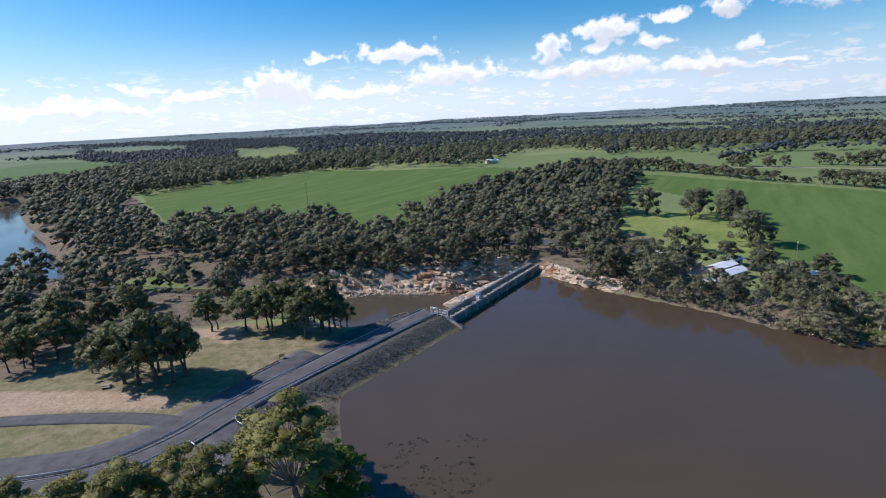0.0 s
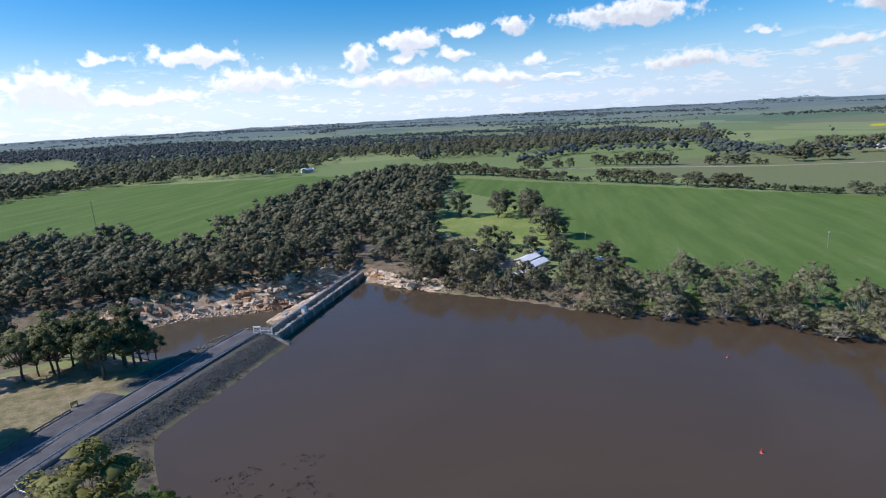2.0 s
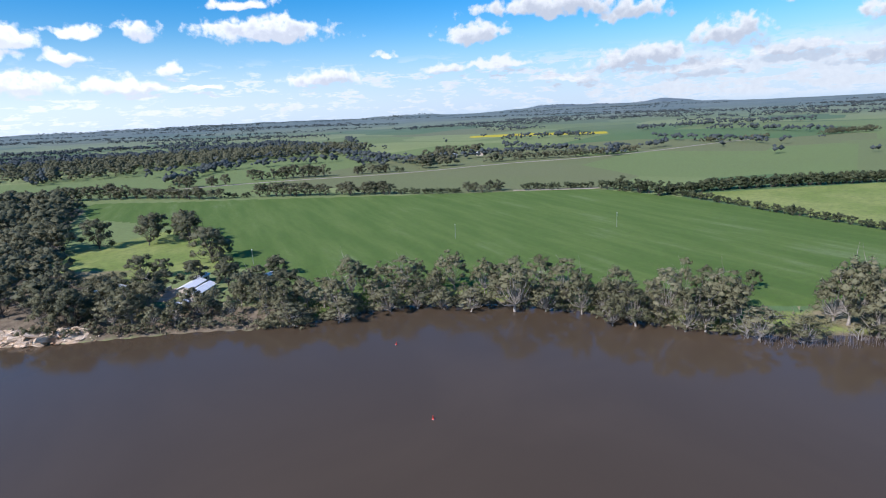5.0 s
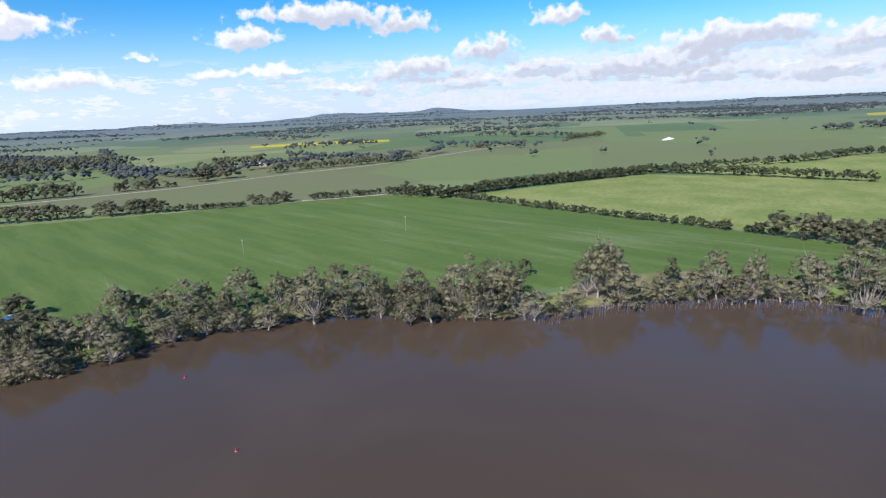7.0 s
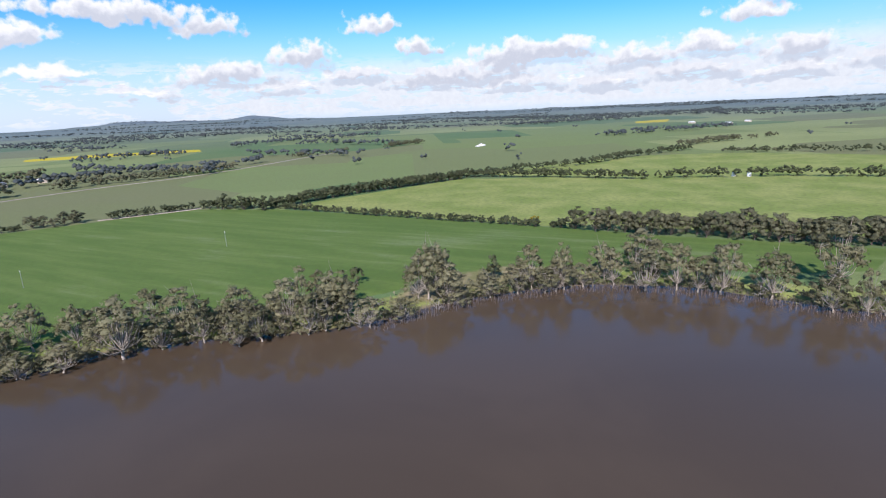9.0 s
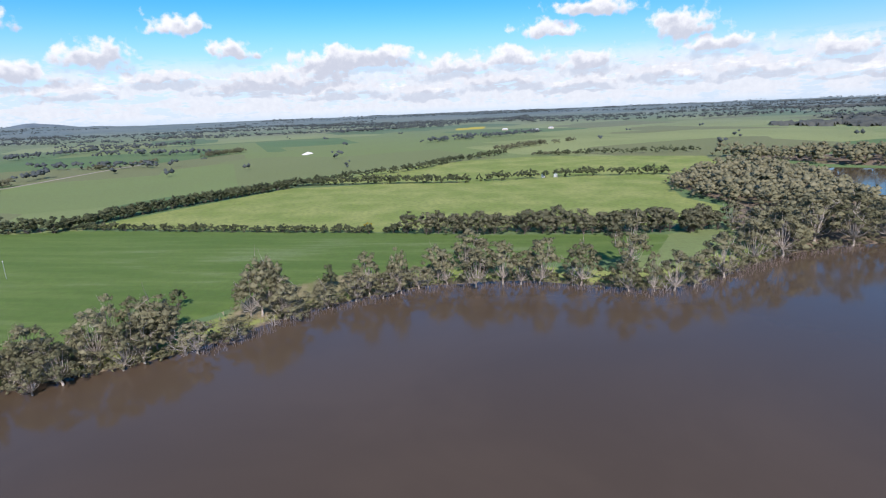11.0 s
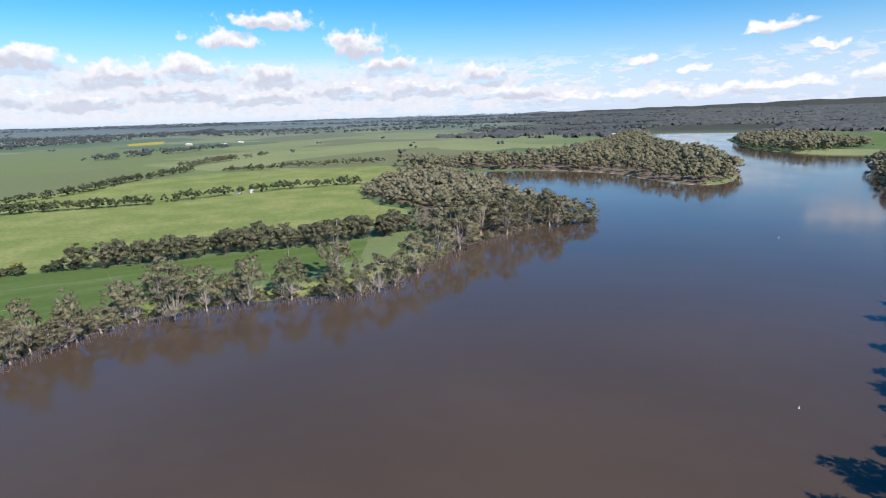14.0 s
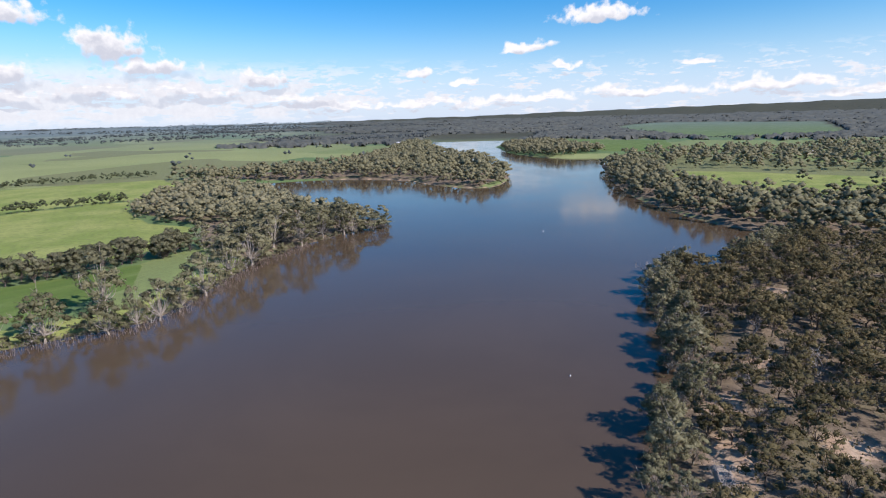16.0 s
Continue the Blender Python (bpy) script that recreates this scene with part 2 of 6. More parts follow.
    finish(k, c, 0.95, k.math("ADD", grain, k.math("MULTIPLY", fine, 2.0)), 0.5, 0.25, specular=0.1)
    return m


def water_material(name, body, rough):
    """Silty water: mud held in it gives the body colour, the skin mirrors the sky."""
    m, k = material(name)
    p = k.add("ShaderNodeNewGeometry").outputs["Position"]
    drift = k.noise(p, 0.012, 4.0, 0.6, 0.8)
    c = k.mix(k.ramp(drift, 0.35, 0.65), body, tuple(v * 1.14 for v in body))
    ripple = k.math("ADD", k.noise(p, 0.9, 4.0, 0.65), k.math("MULTIPLY", k.noise(p, 0.11, 3.0), 2.0))
    s = k.add("ShaderNodeBsdfPrincipled", Base_Color=c, Roughness=k.ramp(k.noise(p, 0.02, 3.0), 0.4, 0.6, rough * 0.8, rough * 1.25), IOR=1.33)
    b = k.add("ShaderNodeBump", Strength=0.12, Distance=0.06, Height=ripple)
    k.tree.links.new(b.outputs[0], s.inputs["Normal"])
    k.add("ShaderNodeOutputMaterial", Surface=s.outputs[0])
    return m


M_GROUND = ground_material()
M_WATER = water_material("silty_water", (0.0715, 0.0515, 0.0325), 0.1)
M_RIVER = water_material("river_water", (0.075, 0.06, 0.04), 0.12)
M_ASPHALT = simple("asphalt", (0.072, 0.068, 0.07), (0.118, 0.112, 0.112), 0.35, 0.9, 0.3, 0.02, fine=12.0)
M_GRAVEL = simple("gravel_track", (0.24, 0.2, 0.16), (0.4, 0.35, 0.28), 0.25, 0.95, 0.4, 0.03, fine=14.0)
M_CONCRETE = simple("weathered_concrete", (0.25, 0.225, 0.19), (0.45, 0.41, 0.355), 0.4, 0.9, 0.3, 0.03, fine=7.0)
M_STEEL = simple("galvanised_steel", (0.42, 0.43, 0.44), (0.58, 0.59, 0.6), 1.5, 0.45, 0.1, 0.01, metallic=0.7)
M_WHITE = simple("white_paint", (0.7, 0.7, 0.68), (0.82, 0.82, 0.8), 0.8, 0.5, 0.1, 0.01)
M_BARK = simple("pale_gum_bark", (0.2, 0.17, 0.135), (0.44, 0.4, 0.34), 0.8, 0.9, 0.5, 0.05)
M_DARK_BARK = simple("dark_bark", (0.06, 0.05, 0.042), (0.15, 0.125, 0.1), 0.8, 0.95, 0.5, 0.05)
M_DEAD_WOOD = simple("bleached_dead_wood", (0.24, 0.215, 0.19), (0.42, 0.39, 0.35), 0.9, 0.9, 0.4, 0.03)
M_GUM = leaves("gum_leaves", (0.12, 0.121, 0.0647), (0.203, 0.197, 0.113), (0.278, 0.263, 0.162))
M_BANK = leaves("near_bank_leaves", (0.13, 0.134, 0.0385), (0.221, 0.216, 0.066), (0.325, 0.294, 0.105))
M_PARK = leaves("picnic_ground_leaves", (0.0889, 0.103, 0.0416), (0.147, 0.159, 0.0656), (0.22, 0.216, 0.096))
M_SCRUB = leaves("scrub_leaves", (0.0842, 0.0756, 0.034), (0.143, 0.123, 0.0583), (0.216, 0.176, 0.0891))
M_BUSH = leaves("woodland_leaves", (0.0878, 0.0937, 0.0533), (0.14, 0.143, 0.0843), (0.202, 0.195, 0.12))
M_PINE = leaves("windbreak_leaves", (0.055, 0.07, 0.036), (0.085, 0.1, 0.05), (0.125, 0.13, 0.07))
M_BRIGHT = leaves("bright_shrub_leaves", (0.06, 0.11, 0.02), (0.11, 0.175, 0.03), (0.17, 0.24, 0.05))
M_WATTLE = leaves("wattle_blossom", (0.3, 0.24, 0.03), (0.5, 0.4, 0.04), (0.6, 0.48, 0.06))
# far trees: distance haze painted into the leaf colour as a blue-grey shift
M_FAR = leaves("hazed_distant_leaves", (0.06, 0.0765, 0.0808), (0.08, 0.0978, 0.0978), (0.108, 0.126, 0.119))

# ---------------------------------------------------------------- plan of the place


def rounded(points, times=2, closed=True):
    """Cuts the corners of a line in plan."""
    q = np.array(points, float)
    for _ in range(times):
        nxt = np.roll(q, -1, 0) if closed else q[1:]
        cur = q if closed else q[:-1]
        made = np.empty((2 * len(cur), 2))
        made[0::2], made[1::2] = 0.75 * cur + 0.25 * nxt, 0.25 * cur + 0.75 * nxt
        q = made if closed else np.vstack([q[:1], made, q[-1:]])
    return q


def away(poly, x, y, reach=80.0):
    """Signed distance to a closed outline in plan: positive outside, cut off at reach."""
    x, y = np.asarray(x, float), np.asarray(y, float)
    out = np.full(x.shape, reach)
    lo, hi = poly.min(0) - reach, poly.max(0) + reach
    pick = (x > lo[0]) & (x < hi[0]) & (y > lo[1]) & (y < hi[1])
    px, py = x[pick], y[pick]
    best, inside = np.full(px.shape, reach ** 2), np.zeros(px.shape, bool)
    for (ax, ay), (bx, by) in zip(poly, np.roll(poly, -1, 0)):
        ex, ey = bx - ax, by - ay
        f = np.clip(((px - ax) * ex + (py - ay) * ey) / (ex * ex + ey * ey + 1e-9), 0, 1)
        best = np.minimum(best, (px - ax - f * ex) ** 2 + (py - ay - f * ey) ** 2)
        if ay != by:
            inside ^= ((ay > py) != (by > py)) & (px < ex * (py - ay) / ey + ax)
    d = np.sqrt(best)
    out[pick] = np.where(inside, -d, d)
    return out


def beside(line, x, y, reach=80.0):
    """Distance to an open line in plan."""
    best = np.full(np.shape(x), reach ** 2)
    for (ax, ay), (bx, by) in zip(line[:-1], line[1:]):
        ex, ey = bx - ax, by - ay
        f = np.clip(((x - ax) * ex + (y - ay) * ey) / (ex * ex + ey * ey + 1e-9), 0, 1)
        best = np.minimum(best, (x - ax - f * ex) ** 2 + (y - ay - f * ey) ** 2)
    return np.sqrt(best)


def smooth(v):
    v = np.clip(v, 0, 1)
    return v * v * (3 - 2 * v)


SHORE_EAST = [(1.5, 154), (36.3, 206), (44, 193), (52, 183), (65, 168.5), (83, 150), (94, 130), (106, 124), (113, 120.5), (125, 113), (134, 99),
              (142, 87), (147, 66), (148, 48), (149, 27), (152, 14), (164, -5), (171, -24), (176.5, -51), (173, -73), (164, -93), (154, -105),
              (142, -117), (134, -129), (137, -150), (147, -196), (145, -235), (131, -276), (123, -297), (134, -309), (160, -312), (190, -325),
              (220, -350), (250, -382), (290, -415), (346, -429), (352, -452), (332, -481), (288, -511), (230, -519), (195, -511), (168, -484), (111, -452)]
SHORE_WEST = [(92, -482), (96, -545), (125, -655), (200, -790), (245, -872), (300, -930), (420, -1250), (529, -1650), (390, -1740), (239, -1665), (221, -1590),
              (235, -1110), (216, -1070), (160, -880), (78, -790), (18, -800), (-10, -775), (-12, -755), (17, -715), (12, -623), (7, -579), (-1, -490), (-15, -412),
              (-27, -386), (-40, -346), (-59, -315), (-82, -296), (-54, -256), (-40, -236), (-20, -230), (-14.5, -205), (-12.5, -169), (-15, -138),
              (-12, -118), (-10, -104), (-8, -92), (-5, -78), (-6, -50), (-15, -10), (-19, 30), (-18, 60), (-19, 82), (-24, 107), (-25.5, 115.5), (-21, 122), (-13.6, 129.5), (-7, 138)]
LAKE = rounded(SHORE_EAST + SHORE_WEST, 2)
RIVER = rounded([(0, 163), (-8, 170), (-17, 170.5), (-25, 164), (-31, 162), (-40, 170), (-49, 181), (-62, 190), (-88, 204), (-108, 212), (-136, 232), (-202, 282), (-264, 358), (-322, 425), (-362, 472), (-430, 600), (-460, 545),
                 (-385, 440), (-318, 345), (-230, 258), (-100, 222), (-84, 214), (-52, 202), (-40, 196), (-28, 202), (-6, 197), (5, 196), (18, 206), (29, 212), (32, 206)], 2)
POND = rounded([(-270, -850), (-225, -845), (-185, -870), (-175, -905), (-215, -915), (-255, -890)], 2)
DAM_A, DAM_B = np.array([-47.7, 102.4]), np.array([-3.2, 159.5])       # earth dam
WEIR_A, WEIR_B = np.array([-0.9, 155.6]), np.array([34.4, 208.7])     # concrete weir
CREST = 3.3


def dam_strip(o0, o1, s0, s1):
    """A stretch of the earth dam in plan: offsets towards the lake, from and to along it."""
    u = (DAM_B - DAM_A) / np.linalg.norm(DAM_B - DAM_A)
    w = np.array([u[1], -u[0]])
    return [tuple(DAM_A + u * s + w * o) for s, o in ((s0, o0), (s1, o0), (s1, o1), (s0, o1))]


CREST_ROAD = rounded([(-132, 63), (-101, 75), (-83, 80.6), (-71, 81.6), (-61.4, 84.2), (-52.2, 93.3), (-45.7, 104.4), (-36.8, 118.4), (-12.5, 150.4), (-3.2, 161.0)], 2, False)

# land use in plan
FIELDS = {
    "crop": [
        [(-285, 528), (-250, 470), (-165, 335), (-60, 335), (-38, 275), (-20, 290), (22, 408), (60, 480), (95, 590), (66, 629), (-60, 665), (-142, 711), (-198, 657)],
        [(165, 460), (187, 484), (217, 416), (250, 362), (281, 305), (317, 242), (344, 198), (374, 146), (358, 88), (314, 17), (279, -36), (249, -82), (232, -103), (205, -150), (188, -178),
         (165, -150), (168, -120), (185, -95), (193, -60), (192, -25), (178, 5), (164, 30), (161, 60), (158, 88), (143, 112), (118, 140), (122, 175), (124, 200), (140, 230), (155, 270), (160, 330), (150, 400)],
        [(110, -1320), (118, -1150), (10, -885), (-84, -850), (-100, -1215)],
        [(-11, -2197), (-157, -2531), (-439, -2497), (-700, -2300), (-500, -1500), (-241, -1346), (-176, -1464), (-48, -1847)],
        [(-961, 1231), (-963, 1339), (-852, 1313), (-553, 1013), (-531, 913), (-525, 829), (-575, 770), (-600, 735), (-900, 900), (-1100, 1150)]],
    "paddock": [
        [(365, 86), (470, -42), (448, -117), (410, -182), (385, -275), (352, -330), (308, -287), (262, -256), (228, -252), (200, -215), (222, -134), (251, -82), (281, -36)],
        [(70, 214), (74, 250), (88, 292), (120, 300), (166, 312), (155, 270), (140, 225), (124, 200), (110, 205)],
        [(-45, -600), (-110, -583), (-215, -545), (-260, -450), (-174, -420), (-119, -392), (-92, -426), (-40, -500)],
        [(500, -60), (560, -170), (590, -260), (580, -340), (450, -465), (360, -400), (356, -335), (388, -275), (412, -185), (452, -116)]],
    "stubble": [
        [(-1043, 1726), (-876, 1634), (-753, 1690), (-862, 1938), (-1115, 2084), (-1305, 2194)],
        [(-407, 1156), (-341, 1009), (-258, 1002), (-335, 1365), (-437, 1588), (-481, 1434)]],
    "canola": [
        [(1110, 735), (1150, 664), (1180, 600), (1196, 437), (1090, 396), (1075, 520), (1040, 690)],
        [(1600, -650), (1635, -770), (1500, -705), (1490, -610)]],
    "lush": [
        [(-27, 60), (-17, 70), (-17, 95), (-26, 112), (-32, 104), (-26, 84)],
        [(100, 128), (118, 124), (140, 108), (146, 112), (124, 132), (108, 145)]],
    "dirt": [
        [(-57, 107), (-80, 109), (-100, 107.5), (-135, 106), (-135, 118), (-110, 120), (-86, 118.5), (-72, 116), (-62, 113)],
        dam_strip(-4.8, -2.9, 20, 75),
        [(-52, 113), (-42, 128), (-40, 126), (-50, 110)],
        [(-18, -82), (-17, -95), (-22, -106), (-26, -100), (-24, -84)],
        [(-33, -204), (-36, -213), (-46, -214), (-47, -206), (-40, -203)], [(-45, -188), (-50, -198), (-58, -195), (-54, -186)], [(-78, -202), (-80, -210), (-100, -210), (-98, -200)],
        [(-19, -110), (-21, -121), (-27, -120), (-27, -110)], [(-36, -97), (-38, -105), (-46, -104), (-44, -97)], [(-28, -110), (-33, -118), (-36, -114)],
        [(-28, -126), (-34, -142), (-40, -142), (-34, -124)],
        [(-60, 142), (-72, 150), (-85, 146), (-90, 156), (-60, 156)],
        [(-6, 166), (-22, 171), (-40, 170), (-48, 158), (-38, 146), (-26, 150), (-14, 161)],
        [(40, 216), (26, 226), (14, 226), (24, 221)]],
    "dry": [
        dam_strip(8.5, 14, -2, 74),
        [(-36, 122), (-44, 106), (-60, 88), (-90, 84), (-140, 80), (-150, 125), (-110, 150), (-60, 158), (-30, 152)],
        [(165, 10), (185, 0), (196, -30), (192, -60), (182, -50), (180, -25), (168, -4)],
        [(80, 216), (66, 240), (84, 262), (100, 235)]],
    "rock": [
        [(-52, 206), (-40, 190), (-26, 198), (-4, 193), (4, 188), (15, 196), (30, 204), (38, 210), (26, 222), (8, 218), (-6, 222), (-22, 213), (-40, 208)],
        [(37, 213), (36, 204), (45, 190), (56, 179), (58, 183), (48, 200), (42, 212)]],
    "riprap": [
        dam_strip(2.8, 9.0, 4, 74), dam_strip(-12, -4.8, 34, 75)],
    "litter": [
        dam_strip(-4.5, 9, -5, 76),
        [(-80, 58), (-80, 74), (-66, 77), (-56, 83), (-48, 94), (-40, 107), (-31, 105), (-25, 86), (-22, 58)],
        [(-160, 322), (-110, 335), (-60, 325), (-36, 272), (-20, 286), (22, 405), (60, 475), (125, 550), (175, 555), (166, 450), (130, 384), (100, 310), (84, 280), (78, 225), (66, 200),
         (95, 160), (110, 132), (95, 130), (60, 176), (45, 205), (-10, 220), (-60, 205), (-110, 225)],
        [(-50, 163), (-80, 196), (-130, 220), (-240, 260), (-420, 440), (-640, 560), (-560, 705), (-420, 640), (-290, 525), (-160, 325), (-100, 235), (-300, 250), (-170, 140), (-105, 125), (-100, 150)],
        [(-5, -60), (-12, -118), (-13, -169), (-15, -205), (-20, -229), (-54, -254), (-90, -285), (-60, -318), (-30, -385), (0, -490), (15, -700), (-33, -680), (-52, -610), (-40, -500), (-92, -420),
         (-175, -400), (-260, -330), (-200, -150), (-90, -50)],
        [(150, -200), (185, -210), (225, -258), (310, -290), (355, -335), (365, -440), (330, -410), (220, -340), (130, -300), (146, -235)],
        [(340, -490), (290, -515), (170, -488), (112, -458), (98, -545), (125, -655), (290, -907), (420, -900), (360, -600), (450, -480)]],
}
# skyline over the far plain: bearing and height in degrees
SKYLINE = [(-180, 0.1), (-60, -0.2), (-30, -0.2), (8, -0.12), (24, -0.12), (38, -0.06), (45, -0.15), (51, 0.0), (57, -0.28), (60, -0.05), (65, 0.27), (69, 0.12), (72, 0.02), (75, 0.38), (78, 0.0),
           (82, -0.18), (89, -0.4), (104, -0.15), (111, -0.3), (130, -0.2), (150, -0.15), (162, 0.0), (178, 0.3), (190, 0.5), (201, 0.68), (240, 0.4)]


def height(x, y, d_lake=None, d_river=None):
    """The lie of the land, in metres over the lake."""
    x, y = np.asarray(x, float), np.asarray(y, float)
    d = away(LAKE, x, y) if d_lake is None else d_lake
    e = away(RIVER, x, y) if d_river is None else d_river
    r = np.hypot(x, y)
    d = np.where((x > 90) | (y < -60), d - 2.4, d)      # flooded banks
    h = np.where(d < 0, -1.8 * smooth(-d / 9), 0.9 * smooth(d / 3) + 2.1 * smooth((d - 1) / 22))
    h = h + smooth((r - 260) / 500) * smooth(d / 60) * (0.8 * np.sin(x / 61 + 1) * np.sin(y / 83) + 1.2 * np.sin(x / 170 + y / 230))
    # the river's bed and its banks, steep and rocky by the dam
    near = smooth((120 + x) / 60) * smooth((y - 150) / 30)
    rough = 1.2 * np.sin(x * 0.9 + 2 * np.sin(y * 0.7)) * np.sin(y * 1.1 + x * 0.4) * near
    run = 8 + 6 * (1 - near) + 8 * near * smooth((y - 186) / 8)
    bank = np.where(e < 0, -3 - 1.2 * smooth(-e / 5), -3 + (6.2 + near) * smooth((e + rough * np.clip(e / 4, 0, 1)) / run))
    on_dam = d > 0
    h = np.where(on_dam & (e < run), np.minimum(h, bank), h)
    # the earth dam
    ax, ay = DAM_B - DAM_A
    n = math.hypot(ax, ay)
    s = ((x - DAM_A[0]) * ax + (y - DAM_A[1]) * ay) / n
    w = abs(((x - DAM_A[0]) * ay - (y - DAM_A[1]) * ax) / n)
    fill = CREST - 0.12 - np.clip(w - 3.9, 0, None) / 2.0
    fill = np.where((s > -25) & (s < n + 0.5), fill - np.clip(-s, 0, None) * 0.04, -9)
    h = np.maximum(h, fill)
    pond = away(POND, x, y, 20.0)
    h = np.where(pond < 8, np.minimum(h, 1.5 + np.clip(pond, -3, 8) * 0.3), h)
    # the plain rises to the skyline
    b = np.degrees(np.arctan2(x, y))
    b = np.where(b < -120, b + 360, b)
    e_sky = np.interp(b, [q[0] for q in SKYLINE], [q[1] for q in SKYLINE]) + 0.05 * np.sin(b * 1.7) * np.sin(b * 0.61 + 1)
    rim = EYE + 4650 * np.tan(np.radians(e_sky))
    plain = 43 * smooth((r - 900) / 4200)
    h = h + plain
    h = h + np.clip(rim - 3 - plain, 0, None) * smooth((r - 4000) / 650)
    return h


def link_mesh(name, verts, faces, mat, parent=None, label="", shade=False, bend=None):
    me = bpy.data.meshes.new(name)
    verts, faces = np.asarray(verts, np.float32), np.asarray(faces, np.int32)
    me.vertices.add(len(verts))
    me.vertices.foreach_set("co", verts.ravel())
    k = faces.shape[1]
    me.loops.add(faces.size)
    me.loops.foreach_set("vertex_index", faces.ravel())
    me.polygons.add(len(faces))
    me.polygons.foreach_set("loop_start", np.arange(0, faces.size, k, dtype=np.int32))
    me.update(calc_edges=True)
    me.validate()
    if shade or bend is not None:
        me.polygons.foreach_set("use_smooth", np.ones(len(faces), bool))
    if bend is not None:
        me.normals_split_custom_set_from_vertices(np.asarray(bend, np.float32).tolist())
    me.materials.append(mat)
    ob = new(name, me)
    ob.parent = parent
    if label:
        ob["label"] = label
    return ob


def build_ground():
    fine = np.radians(np.arange(-46, 208, 0.52))
    coarse = np.radians(np.arange(208, 314, 3.0))
    angle = np.concatenate([fine, coarse])
    radius = np.concatenate([[0.0, 20, 40, 58], 68 * 1.0165 ** np.arange(0, 300)])
    radius = radius[radius < 4930]
    a, r = np.meshgrid(angle, radius)
    x, y = (r * np.sin(a)).ravel(), (r * np.cos(a)).ravel()
    d, e = away(LAKE, x, y), away(RIVER, x, y)
    z = height(x, y, d, e)
    m, n = len(radius), len(angle)
    i = np.arange(m - 1)[:, None] * n + np.arange(n)[None]
    j = np.arange(m - 1)[:, None] * n + (np.arange(n)[None] + 1) % n
    faces = np.stack([i, j, j + n, i + n], -1).reshape(-1, 4)
    ob = link_mesh("ground", np.stack([x, y, z], 1), faces, M_GROUND, shade=True)
    land = {}
    for name, polys in FIELDS.items():
        mask = np.zeros(x.shape)
        soft = {"crop": 2.0, "paddock": 3.0, "canola": 6.0}.get(name, 3.0)
        for q in polys:
            mask = np.maximum(mask, np.clip(0.5 - away(np.array(q, float), x, y, 12.0) / (2 * soft), 0, 1))
        land[name] = mask
    rr = np.hypot(x, y)
    bank = np.clip(1 - abs(d - 1.5) / 4.0, 0, 1)
    land["paddock"] = np.maximum(land["paddock"], np.clip((17 - d) / 5, 0, 0.8) * (d > 0) * (x > 90) * (y > -200) * (y < 125))
    land["paddock"] = np.maximum(land["paddock"], land.pop("stubble"))
    land["litter"] = np.maximum(land["litter"], bank * (rr < 900))
    sand = np.clip(1 - abs(away(LAKE, x, y) - 1.5) / 2.2, 0, 1) * (y < -440) * (y > -560) * (x > 90) * (x < 330)
    land["dirt"] = np.maximum(land["dirt"], sand)
    # mask of the painted haze: grows with distance, full on the raised skyline
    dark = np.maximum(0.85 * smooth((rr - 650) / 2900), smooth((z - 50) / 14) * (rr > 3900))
    south = smooth((rr - 1250) / 400) * smooth((0.1 - np.cos(np.arctan2(x, y) - radians(188)) + 0.75) / -0.1 + 1.0)
    south = south * (1 - land["crop"])
    land["far_haze"] = dark
    for name, keys in (("land_a", ("crop", "paddock", "canola")), ("land_b", ("dirt", "rock", "litter")), ("land_c", ("riprap", "far_haze", "lush"))):
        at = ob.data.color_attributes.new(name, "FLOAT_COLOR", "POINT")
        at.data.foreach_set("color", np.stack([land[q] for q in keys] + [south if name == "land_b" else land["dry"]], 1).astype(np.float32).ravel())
    tagged(ob, "green farmland plain with sown fields, paddocks and bush", "ground", kind="structure")


def sheet(name, outline, z, mat, grow, label):
    q = np.array(outline)
    t = np.roll(q, -1, 0) - np.roll(q, 1, 0)
    t /= np.linalg.norm(t, axis=1)[:, None] + 1e-9
    area = 0.5 * np.sum(q[:, 0] * np.roll(q[:, 1], -1) - q[:, 1] * np.roll(q[:, 0], -1))
    out = np.stack([t[:, 1], -t[:, 0]], 1) * (1 if area > 0 else -1)
    flooded = (q[:, 0] > 90) | (q[:, 1] < -60)
    q = q + out * np.where(flooded & (name == "water"), grow + 2.6, grow)[:, None]
    bm = bmesh.new()
    bm.faces.new([bm.verts.new((a, b, z)) for a, b in q])
    bmesh.ops.triangulate(bm, faces=bm.faces[:])
    for f in bm.faces:
        f.normal_update()
        if f.normal.z < 0:
            f.normal_flip()
    me = bpy.data.meshes.new(name)
    bm.to_mesh(me)
    bm.free()
    me.materials.append(mat)
    return tagged(new(name, me), label, "water", kind="structure")


build_ground()
sheet("water", LAKE, 0.0, M_WATER, 1.2, "brown silty water of the flooded weir lake")
sheet("water_river", RIVER, -3.0, M_RIVER, 2.0, "muddy river pool below the dam")
sheet("water_pond", POND, 1.2, M_RIVER, 1.0, "still pond among trees")

# ---------------------------------------------------------------- trees
rng = np.random.default_rng(7)


